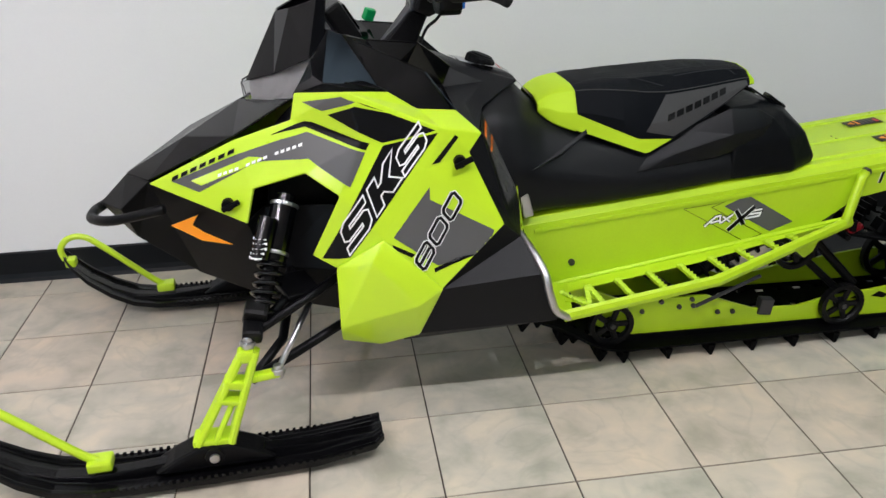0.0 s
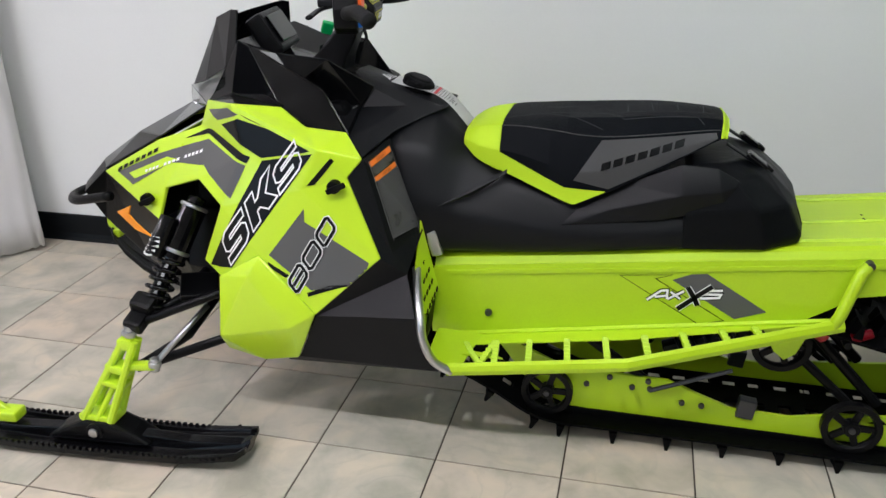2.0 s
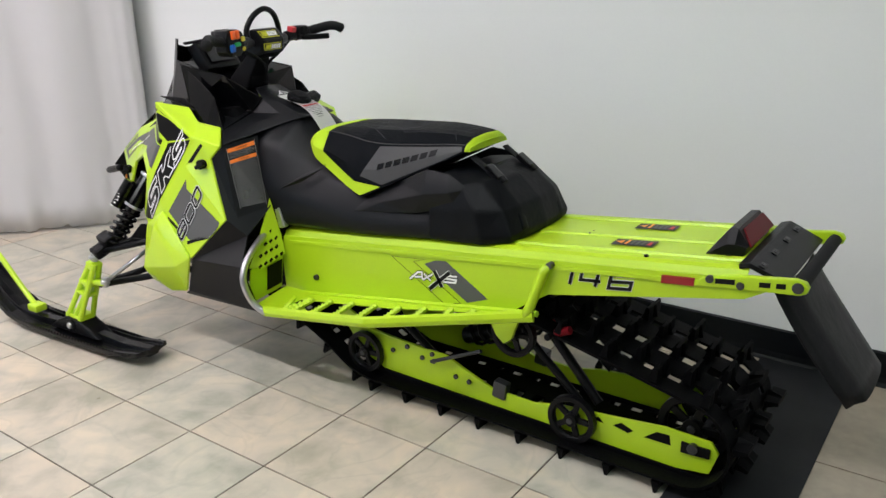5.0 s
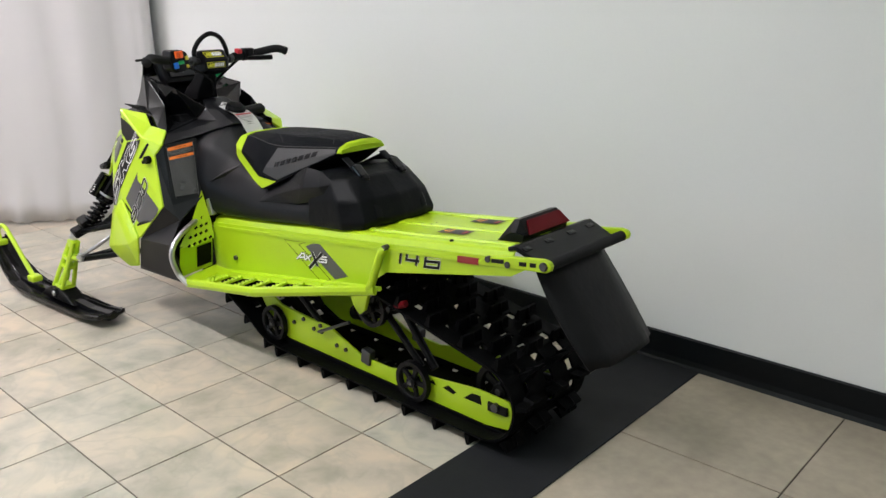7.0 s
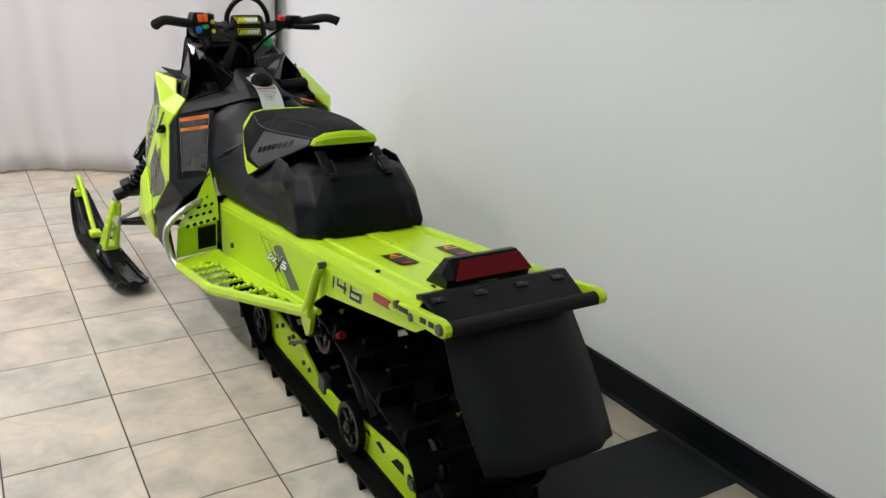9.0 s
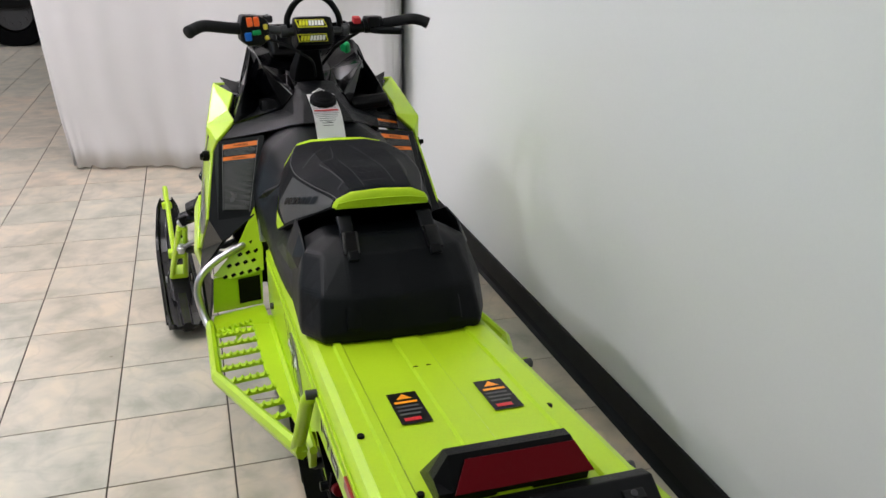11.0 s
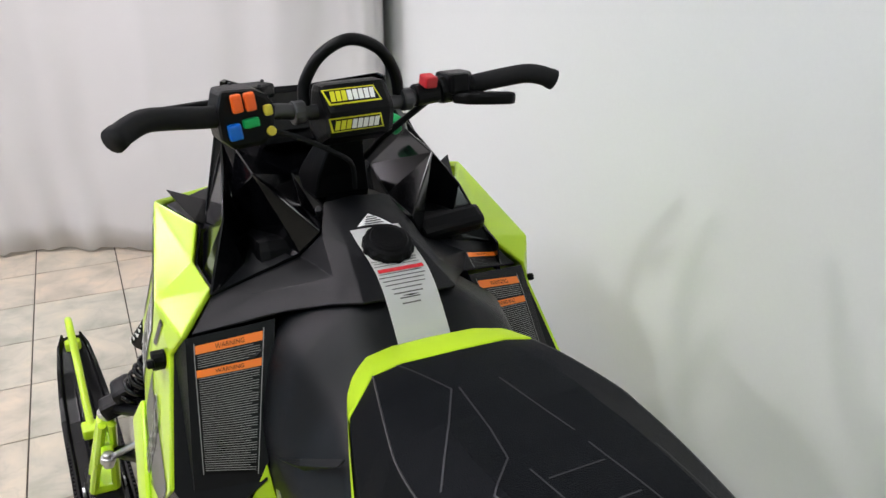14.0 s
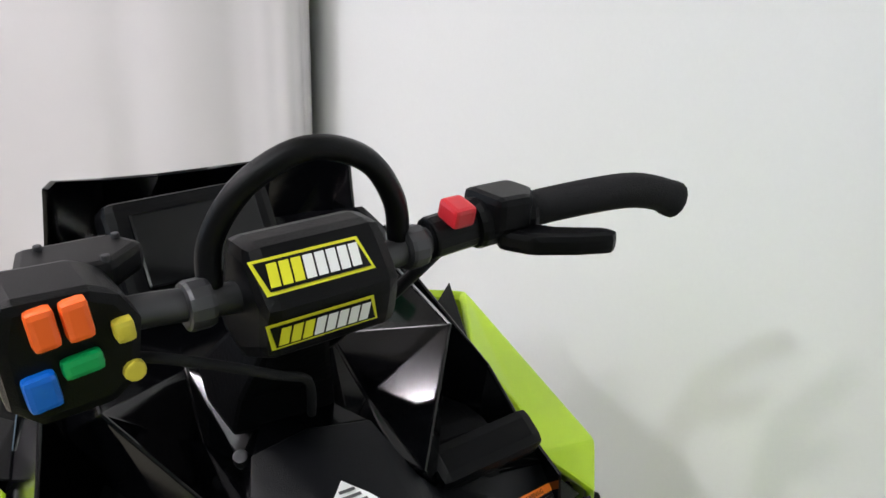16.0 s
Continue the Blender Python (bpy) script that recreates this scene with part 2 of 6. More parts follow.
def tube(pts, r, seg=12, closed=False, flat=1.0):
    """A round bar along points; r may be one radius or one for each point."""
    P = [Vector(p) for p in pts]
    k = len(P)
    bm = bmesh.new()
    rings = []
    ref = None
    for i in range(k):
        d = (P[(i + 1) % k] - P[i - 1]) if closed else (P[min(k - 1, i + 1)] - P[max(0, i - 1)])
        d.normalize()
        if ref is None:
            ref = d.orthogonal().normalized() if abs(d.z) > 0.9 else Vector((0, 0, 1))
        u = (ref - d * ref.dot(d)).normalized()
        ref = u
        v = d.cross(u)
        rr = r[i] if isinstance(r, (list, tuple)) else r
        rings.append([bm.verts.new(P[i] + u * (rr * flat * math.cos(2 * math.pi * j / seg)) + v * (rr * math.sin(2 * math.pi * j / seg))) for j in range(seg)])
    for i in range(k if closed else k - 1):
        a, b = rings[i], rings[(i + 1) % k]
        for j in range(seg):
            bm.faces.new((a[j], a[(j + 1) % seg], b[(j + 1) % seg], b[j]))
    if not closed:
        bm.faces.new(list(reversed(rings[0])))
        bm.faces.new(rings[-1])
    bmesh.ops.recalc_face_normals(bm, faces=bm.faces)
    return bm


def rod(a, b, r, seg=12, bevel=0.0):
    return soften(tube([a, b], r, seg), bevel, 2, 50)


def loft(rings, cap=True, closed_ring=True):
    """A skin over rings of equally many points."""
    bm = bmesh.new()
    R = [[bm.verts.new(p) for p in ring] for ring in rings]
    k = len(R[0])
    for a, b in zip(R, R[1:]):
        for j in range(k if closed_ring else k - 1):
            bm.faces.new((a[j], a[(j + 1) % k], b[(j + 1) % k], b[j]))
    if cap:
        bm.faces.new(R[0])
        bm.faces.new(R[-1])
    bmesh.ops.recalc_face_normals(bm, faces=bm.faces)
    return bm


def smoothed(bm, n=1):
    """Catmull-Clark rounding, baked in."""
    me = bpy.data.meshes.new("tmp")
    bm.to_mesh(me)
    bm.free()
    ob = bpy.data.objects.new("tmp", me)
    scene.collection.objects.link(ob)
    md = ob.modifiers.new("sub", "SUBSURF")
    md.levels = md.render_levels = n
    ev = ob.evaluated_get(bpy.context.evaluated_depsgraph_get())
    m2 = bpy.data.meshes.new_from_object(ev)
    out = bmesh.new()
    out.from_mesh(m2)
    bpy.data.objects.remove(ob)
    bpy.data.meshes.remove(me)
    bpy.data.meshes.remove(m2)
    return out


def sections(rows, n_mirror=True):
    """Rings across the middle plane from half profiles: rows of x and (y, z) pairs from the lower edge up to the middle."""
    out = []
    for x, prof in rows:
        left = [(x, -abs(y) * 0.935, z) for y, z in prof]
        right = [(x, abs(y) * 0.935, z) for y, z in reversed(prof) if abs(y) > 1e-6]
        out.append(left + right)
    return out


# ---- the room ----
wall_bm = box((-1.0, WALL_Y + 0.1, CEILING / 2), (22.0, 0.2, CEILING), 0)
tagged(part("wall_north", wall_bm, wall_paint), "plain white painted wall behind the snowmobile", "wall", kind="structure")
WIN = (-7.6, -3.2, 0.5, 2.75)
# south, west and east walls are unseen, added to enclose the light
tagged(part("wall_south", join(box(((WIN[0] - 12.0) / 2, -8.1, CEILING / 2), (WIN[0] + 12.0, 0.2, CEILING), 0), box(((WIN[1] + 10.0) / 2, -8.1, CEILING / 2), (10.0 - WIN[1], 0.2, CEILING), 0), box(((WIN[0] + WIN[1]) / 2, -8.1, WIN[2] / 2), (WIN[1] - WIN[0], 0.2, WIN[2]), 0), box(((WIN[0] + WIN[1]) / 2, -8.1, (WIN[3] + CEILING) / 2), (WIN[1] - WIN[0], 0.2, CEILING - WIN[3]), 0)), unseen_wall_paint), "plain grey wall added out of view to close the showroom", "wall", kind="structure")
tagged(part("wall_west", box((-12.1, -3.65, CEILING / 2), (0.2, 8.7, CEILING), 0), unseen_wall_paint), "plain grey wall added out of view to close the showroom", "wall", kind="structure")
tagged(part("wall_east", box((10.1, -3.65, CEILING / 2), (0.2, 8.7, CEILING), 0), unseen_wall_paint), "plain grey wall added out of view to close the showroom", "wall", kind="structure")
tagged(part("ceiling", box((-1.0, -3.6, CEILING + 0.1), (22.4, 9.2, 0.2), 0), ceiling_paint), "white ceiling", "ceiling", kind="structure")
BB = [(WALL_Y - 0.004, 0.0), (WALL_Y - 0.03, 0.0), (WALL_Y - 0.018, 0.012), (WALL_Y - 0.012, 0.03), (WALL_Y - 0.010, 0.112), (WALL_Y - 0.004, 0.118)]
tagged(part("baseboard", prism(BB, -1.99, 9.9, 0, plane="yz"), base_black), "black vinyl cove baseboard along the white wall", "baseboard", kind="structure")
tagged(part("floor", box((-1.0, -3.6, -0.06), (22.0, 9.2, 0.114), 0), grout), "beige marbled tile floor with dark grout", "floor", kind="structure")
FLOOR = bpy.data.objects["floor"]

# shop window in the far wall, with the daylight beyond it
shop_window = thing("window_1", ((WIN[0] + WIN[1]) / 2, -8.1, WIN[2]), "wide shop window in a dark frame with daylight behind", "window", kind="structure")
for k in range(4):
    part("window_frame", box((WIN[0] + (WIN[1] - WIN[0]) * k / 3, -8.1, (WIN[2] + WIN[3]) / 2), (0.07, 0.12, WIN[3] - WIN[2] - 0.01), 0.004), dark_metal, shop_window)
for z in (WIN[2] + 0.03, WIN[3] - 0.03):
    part("window_frame", box(((WIN[0] + WIN[1]) / 2, -8.1, z), (WIN[1] - WIN[0] - 0.08, 0.11, 0.05), 0.004), dark_metal, shop_window)
tagged(part("backdrop", box(((WIN[0] + WIN[1]) / 2, -9.4, 1.8), (9.0, 0.02, 5.0), 0), glow("daylight", (0.55, 0.78, 1.0), 2.6)), "bluish daylight outside the shop window", "backdrop", kind="structure")

# ceiling fixtures: a row of small square lamps along the bay, broad panels added as unseen fill
WARM, MILD, COOL = (1.0, 0.922, 1.0), (0.93, 0.965, 1.0), (0.72, 0.98, 0.93)
diffuser_glow = glow("lamp_diffuser", (1, 1, 1), 8.0)
LAMPS = [(-4.45, -2.08, 0.05, 0.05, 14, WARM), (-2.15, -2.08, 0.05, 0.05, 29, WARM), (-1.40, -2.08, 0.05, 0.05, 32, WARM), (0.22, -2.08, 0.05, 0.05, 23, WARM), (0.82, -2.08, 0.05, 0.05, 33, MILD), (2.30, -2.08, 0.05, 0.05, 9, COOL), (2.95, -2.08, 0.05, 0.05, 3, COOL),
         # three overhead panels, five deeper ones: fill added to soften the sled's shade
         (-1.7, -0.75, 1.2, 0.3, 6, WARM), (0.7, -0.75, 1.2, 0.3, 5, MILD), (3.1, -0.75, 1.2, 0.3, 3, COOL),
         (-4.5, -5.0, 1.2, 0.6, 28, WARM), (-0.5, -5.2, 1.2, 0.6, 20, MILD), (3.5, -5.2, 1.2, 0.6, 8, COOL), (-8.5, -4.0, 1.2, 0.6, 60, WARM), (6.8, -2.6, 1.2, 0.6, 14, COOL)]
for x, y, sx, sy, w, c in LAMPS:
    lt = thing("ceiling_or_fill_light", (x, y, CEILING), "white ceiling light or added fill panel with a glowing diffuser", "ceiling light", group="ceiling lights")
    BASE[lt.name] = Matrix.Translation((x, y, CEILING)).inverted()
    rims = [box((x - sx / 2 - 0.01, y, CEILING - 0.03), (0.025, sy + 0.045, 0.055)), box((x + sx / 2 + 0.01, y, CEILING - 0.03), (0.025, sy + 0.045, 0.055)), box((x, y - sy / 2 - 0.01, CEILING - 0.03), (sx - 0.005, 0.025, 0.055)), box((x, y + sy / 2 + 0.01, CEILING - 0.03), (sx - 0.005, 0.025, 0.055))]
    part("frame", join(*rims), ceiling_paint, lt)
    part("diffuser", box((x, y, CEILING - 0.025), (sx, sy, 0.02), 0.003), diffuser_glow, lt)
    lamp_under(x, y, sx * 0.95, sy * 0.95, w, c)

# white cloth that closes off the bay
def curtain():
    way = [(-2.10, 0.778), (-1.99, 0.772), (-1.90, 0.762), (-1.815, 0.735), (-1.745, 0.701), (-1.705, 0.680), (-1.705, 0.64), (-1.75, 0.54), (-1.83, 0.40), (-1.97, 0.23), (-2.11, 0.05), (-2.30, -0.17), (-2.48, -0.42), (-2.57, -0.72), (-2.63, -1.00), (-2.66, -1.13)]
    line = spline([(x, y, 0) for x, y in way], 12)
    bm = bmesh.new()
    cols = []
    rows = 24
    top = CEILING - 0.02
    for i, p in enumerate(line):
        d = (line[min(i + 1, len(line) - 1)] - line[max(i - 1, 0)]).normalized()
        nrm = Vector((d.y, -d.x, 0))
        col = []
        u = i / (len(line) - 1)
        for j in range(rows + 1):
            h = j / rows
            z = 0.012 + (top - 0.012) * h
            calm = min(1.0, max(0.0, u - 0.22) / 0.15)
            fold = calm * (0.045 * noise.noise(Vector((i * 0.062, h * 0.6, 3))) + (0.008 + 0.045 * max(0.0, u - 0.6)) * noise.noise(Vector((i * 0.19, h * 0.9, 5))))
            foot = max(0, 1 - h * 9)
            fold += (0.25 + 0.75 * max(0.0, u - 0.45) / 0.55) * foot * 0.10 * noise.noise(Vector((i * 0.21, 7, 1)))
            lift = foot * 0.03 * max(0, noise.noise(Vector((i * 0.4, 2, 8))))
            edge = max(0, u - 0.8) * 5
            sway = 0.30 * edge * min(1.0, 1.8 * h) * (1 - 0.3 * h)
            lean = 0.035 * min(1.0, z / 0.7) * max(0.0, 1 - u / 0.5)
            col.append(bm.verts.new(p + nrm * fold + d * sway * 0.6 + Vector((lean, 0, z + lift))))
        cols.append(col)
    for a, b in zip(cols, cols[1:]):
        for j in range(rows):
            bm.faces.new((a[j], b[j], b[j + 1], a[j + 1]))
    bmesh.ops.recalc_face_normals(bm, faces=bm.faces)
    bmesh.ops.solidify(bm, geom=bm.faces[:], thickness=0.004)
    return bm


tagged(part("curtain", curtain(), cloth_white, smooth=True), "white cloth curtain hanging from the ceiling to the tiles", "curtain")
tagged(part("floor_strip", prism([(1.645, -4.5), (1.945, -4.5), (1.945, WALL_Y - 0.03), (1.645, WALL_Y - 0.03)], 0.0005, 0.006, 0.002, plane="xy"), mat_black), "dark grey rubber strip lying across the tiles", "floor strip", kind="structure")

# ---- the snowmobile ----
sled = thing("snowmobile", (0.5, 0.0, 0.0), "lime green and black snowmobile parked on tiles beside a wall", "snowmobile")
SIDES = (1, -1)


def tunnel_z(x):
    return 0.518 + 0.108 * (x - 0.32)


# side panels, pods and dark knee panels
PANEL_V = [(-0.70, -0.125, 0.657), (-0.44, -0.281, 0.586), (-0.417, -0.262, 0.672), (-0.283, -0.318, 0.723), (-0.202, -0.366, 0.674), (-0.281, -0.345, 0.513), (-0.222, -0.375, 0.485),
           (-0.104, -0.387, 0.556), (0.209, -0.379, 0.574), (0.125, -0.345, 0.760), (0.160, -0.328, 0.803), (0.103, -0.270, 0.850), (0.058, -0.352, 0.826), (-0.170, -0.316, 0.920), (-0.296, -0.200, 0.897), (-0.310, -0.225, 0.835), (-0.46, -0.195, 0.783), (-0.14, -0.338, 0.800), (0.020, -0.362, 0.735), (0.042, -0.408, 0.419), (-0.064, -0.260, 0.902), (0.004, -0.281, 0.861)]
PANEL_F = [(0, 1, 2, 16), (2, 3, 15, 16), (3, 4, 17, 15), (15, 17, 13, 14), (4, 5, 6, 7), (4, 7, 18, 17), (17, 18, 12), (17, 12, 13), (12, 11, 21), (12, 21, 20, 13), (7, 19, 8, 18), (18, 8, 9), (18, 9, 12), (12, 9, 10, 11)]
POD_V = [(-0.224, -0.381, 0.490), (-0.102, -0.394, 0.562), (-0.133, -0.413, 0.509), (-0.022, -0.428, 0.385), (-0.224, -0.418, 0.335), (0.045, -0.416, 0.424), (-0.018, -0.396, 0.283), (-0.12, -0.385, 0.257), (-0.222, -0.387, 0.282)]
POD_F = [(0, 2, 3, 4), (0, 1, 2), (1, 5, 3, 2), (4, 3, 6, 7, 8), (3, 5, 6)]
KNEE_V = [(0.160, -0.322, 0.800), (0.186, -0.190, 0.818), (0.278, -0.242, 0.600), (0.228, -0.345, 0.575), (0.206, -0.374, 0.574), (0.124, -0.338, 0.762), (0.042, -0.402, 0.415), (-0.018, -0.388, 0.283), (0.30, -0.412, 0.440), (0.352, -0.404, 0.296), (-0.06, -0.37, 0.258), (0.262, -0.34, 0.52)]


def far_side(verts, moved, dx=-0.048, dz=-0.012):
    """The same points with some moved, for the side by the wall, whose panels stand a little further forward."""
    return [(v[0] + dx * moved.get(i, 0), v[1], v[2] + dz * moved.get(i, 0)) for i, v in enumerate(verts)]


PANEL_FAR = far_side(PANEL_V, {9: 1, 10: 1.4, 11: 0.9})
KNEE_FAR = far_side(KNEE_V, {0: 1.4, 1: 1.0, 5: 1, 3: 0.3, 2: 0.3})
KNEE_F = [(0, 1, 2, 3), (0, 3, 5), (3, 4, 5)]
LOW_F = [(4, 3, 11, 8, 6), (3, 2, 11), (6, 8, 9, 10, 7)]
for s in SIDES:
    part("side_panel", shell(PANEL_V if s > 0 else PANEL_FAR, PANEL_F, 0.010, s, 0.004), lime, sled, "lime side panel with black and grey graphics")
    part("panel_liner", shell([(-0.150, -0.285, 0.905), (-0.064, -0.256, 0.896), (0.004, -0.277, 0.854), (0.103, -0.266, 0.842), (0.103, -0.272, 0.780), (0.004, -0.284, 0.780), (-0.064, -0.270, 0.800), (-0.150, -0.290, 0.820)], [(0, 1, 6, 7), (1, 2, 5, 6), (2, 3, 4, 5)], 0.003, s, 0), gloss_black, sled, "gloss black liner inside the lime panel")
    if s > 0:
        part("knee_backing", shell([(0.080, -0.318, 0.806), (0.150, -0.322, 0.782), (0.205, -0.230, 0.770), (0.190, -0.180, 0.800), (0.120, -0.200, 0.822)], [(0, 1, 2, 3, 4)], 0.003, s, 0), charcoal, sled, "charcoal flange under the tank panel")
    part("lower_pod", shell(POD_V, POD_F, 0.010, s, 0.013), lime, sled, "lime bulged lower side pod", True)
    part("knee_panel", shell(KNEE_V if s > 0 else KNEE_FAR, KNEE_F, 0.008, s, 0), charcoal, sled, "charcoal plastic knee panel")
    part("lower_panel", shell(KNEE_V if s > 0 else KNEE_FAR, LOW_F, 0.008, s, 0), charcoal, sled, "charcoal plastic lower panel")
    for a in ((0.098 if s > 0 else 0.035, -0.350 if s > 0 else -0.338, 0.742 if s > 0 else 0.730), (-0.484, -0.245, 0.632)):
        part("quarter_turn_latch", join(rod(flip(a, s), flip((a[0], a[1] - 0.022, a[2]), s), 0.016, 14, 0.003), box(flip((a[0] + 0.008, a[1] - 0.024, a[2]), s), (0.05, 0.012, 0.014), 0.004, pose(0, 0, 0, 0, -25, 0))), matte_black, sled, "black plastic latch")

# nose, hood and belly
HOOD_V = [(-0.45, 0, 0.846), (-0.78, 0, 0.655), (-0.70, -0.118, 0.664), (-0.46, -0.185, 0.790), (-0.312, -0.192, 0.878), (-0.60, -0.07, 0.765)]
HOOD_F = [(0, 5, 3, 4), (5, 2, 3), (5, 1, 2), (0, 1, 5)]
BELLY_V = [(-0.70, -0.118, 0.660), (-0.44, -0.272, 0.584), (-0.40, -0.235, 0.44), (-0.40, -0.19, 0.32), (-0.60, -0.12, 0.385), (-0.76, -0.08, 0.490), (-0.78, -0.125, 0.590), (-0.86, 0, 0.575), (-0.80, 0, 0.49), (-0.60, 0, 0.36), (-0.40, 0, 0.30), (-0.78, 0, 0.652), (-0.05, -0.22, 0.24), (-0.05, 0, 0.22), (-0.05, -0.30, 0.42), (-0.22, -0.22, 0.60), (-0.40, -0.20, 0.60)]
BELLY_F = [(0, 1, 2, 4, 5, 6), (2, 3, 4), (5, 4, 9, 8), (4, 3, 10, 9), (6, 5, 8, 7), (0, 6, 7, 11), (3, 12, 13, 10), (2, 14, 12, 3), (1, 16, 2), (16, 15, 14, 2)]
for s in SIDES:
    part("belly_pan", shell(BELLY_V, BELLY_F, 0.006, s, 0.003), satin_black, sled, "satin black nose and belly pan")
    mark = [(-0.650, -0.160, 0.552), (-0.571, -0.203, 0.592), (-0.590, -0.192, 0.560), (-0.560, -0.207, 0.543), (-0.488, -0.246, 0.521), (-0.568, -0.203, 0.521)]
    part("marker_decal", shell([(x, y - 0.010, z) for x, y, z in mark], [(0, 1, 2, 5), (2, 3, 4, 5)], 0.004, s, 0), orange_marker, sled, "orange marker")
part("hood", whole_shell(HOOD_V, HOOD_F, 0.006, 0.003), gloss_black, sled, "gloss black hood")
bump = spline([(-0.66, -0.16, 0.60), (-0.80, -0.125, 0.565), (-0.875, -0.05, 0.545), (-0.885, 0, 0.545), (-0.875, 0.05, 0.545), (-0.80, 0.125, 0.565), (-0.66, 0.16, 0.60)], 5)
part("front_bumper", tube(bump, 0.014, 12), satin_black, sled, "black tubular front bumper", True)
part("inner_core", prism([(-0.42, 0.34), (-0.38, 0.72), (-0.24, 0.86), (0.06, 0.90), (0.18, 0.62), (0.28, 0.50), (0.30, 0.30), (-0.05, 0.24)], -0.185, 0.185, 0.02), matte_black, sled, "black inner bodywork")

# headlight and windscreen
for s in SIDES:
    HL = [(-0.440, -0.030, 0.894), (-0.246, -0.178, 0.976), (-0.250, -0.194, 0.915), (-0.302, -0.190, 0.880), (-0.434, -0.046, 0.850)]
    part("headlight", shell(HL, [(0, 1, 2, 3, 4)], 0.006, s, 0), clear_lens, sled, "clear faceted headlight")
    inner = [(x + 0.024, y * 0.93, z - 0.004) for x, y, z in HL]
    for k, (u_, dz) in enumerate(((0.2, -0.012), (0.42, 0.010), (0.62, -0.008), (0.80, 0.008))):
        top_, low_ = Vector(inner[0]).lerp(Vector(inner[1]), u_), Vector(inner[4]).lerp(Vector(inner[3]), u_)
        mid_ = top_.lerp(low_, 0.5)
        inner.append((mid_.x + 0.012, mid_.y, mid_.z + dz))
        inner.append((top_.x, top_.y, top_.z))
        inner.append((low_.x, low_.y, low_.z))
    fc = []
    for k in range(4):
        m_, t_, l_ = 5 + 3 * k, 6 + 3 * k, 7 + 3 * k
        pt, pl = (0, 4) if k == 0 else (6 + 3 * (k - 1), 7 + 3 * (k - 1))
        fc += [(pt, t_, m_), (pl, m_, l_), (pt, m_, pl)]
        fc += [(t_, l_, m_)] if k < 3 else [(t_, 1, m_), (m_, 1, 2), (m_, 2, 3), (m_, 3, l_)]
    part("headlight_reflector", shell(inner, fc, 0.003, s, 0.0), steel, sled, "bright faceted headlight reflector")
WS_LOW = [(-0.210, -0.170, 1.018), (-0.252, -0.158, 0.972), (-0.345, -0.10, 0.928), (-0.424, -0.03, 0.900), (-0.424, 0.03, 0.900), (-0.345, 0.10, 0.928), (-0.252, 0.158, 0.972), (-0.210, 0.170, 1.018)]
WS_TOP = [(-0.200, -0.160, 1.116), (-0.222, -0.150, 1.116), (-0.292, -0.098, 1.090), (-0.330, -0.03, 1.075), (-0.330, 0.03, 1.075), (-0.292, 0.098, 1.088), (-0.224, 0.152, 1.106), (-0.204, 0.160, 1.102)]
wsb = bmesh.new()
a = [wsb.verts.new(p) for p in WS_LOW]
b = [wsb.verts.new(p) for p in WS_TOP]
for i in range(7):
    wsb.faces.new((a[i], a[i + 1], b[i + 1], b[i]))
bmesh.ops.recalc_face_normals(wsb, faces=wsb.faces)
bmesh.ops.solidify(wsb, geom=wsb.faces[:], thickness=0.005)
part("windscreen", soften(wsb, 0.0015, 2, 40), gloss_black, sled, "low dark tinted windscreen")

# console
CON_V = [(-0.200, -0.186, 1.046), (-0.138, -0.191, 1.018), (-0.045, -0.199, 0.944), (0.024, -0.172, 1.001), (0.118, -0.093, 0.922), (0.092, -0.122, 0.880), (-0.068, -0.086, 0.967), (0.005, -0.092, 0.931), (0.088, -0.080, 0.924), (-0.002, -0.033, 0.955),
         (0.034, -0.228, 0.938), (0.109, -0.271, 0.842), (-0.064, -0.250, 0.888), (0.026, -0.270, 0.846), (0.100, -0.262, 0.836), (-0.222, -0.206, 0.918), (-0.262, -0.178, 0.945), (-0.300, -0.190, 0.890), (-0.105, -0.174, 1.014), (-0.170, -0.080, 0.995), (-0.170, 0, 0.995), (-0.250, -0.130, 1.030), (-0.250, 0, 1.030), (-0.088, -0.237, 0.914),
         (0.056, -0.200, 0.846), (-0.165, -0.196, 1.032), (-0.042, -0.171, 0.880), (0.022, -0.066, 0.912), (0.062, -0.066, 0.950), (0.050, 0, 0.950), (-0.030, 0, 0.955), (-0.170, -0.296, 0.908)]
CON_F = [(18, 3, 2), (3, 4, 5), (3, 5, 26), (3, 26, 2), (18, 6, 3), (3, 6, 7), (3, 7, 4), (4, 7, 8), (6, 27, 7), (7, 27, 8), (8, 27, 9), (9, 27, 6), (8, 9, 28), (9, 30, 29, 28), (6, 19, 20, 30), (6, 30, 9), (18, 19, 6), (0, 21, 19, 18), (21, 22, 20, 19), (0, 18, 25), (25, 18, 1),
         (18, 2, 1), (1, 2, 10), (2, 26, 10), (26, 24, 10), (26, 5, 24), (24, 11, 10), (24, 5, 11), (0, 25, 23, 15), (25, 1, 23), (1, 10, 23), (23, 10, 12), (10, 13, 12), (10, 11, 14, 13), (0, 15, 16), (16, 15, 17), (15, 31, 17), (15, 23, 12), (15, 12, 31)]
CON_FAR = far_side(CON_V, {11: 0.9, 14: 0.9, 13: 0.5, 24: 0.5, 10: 0.4})
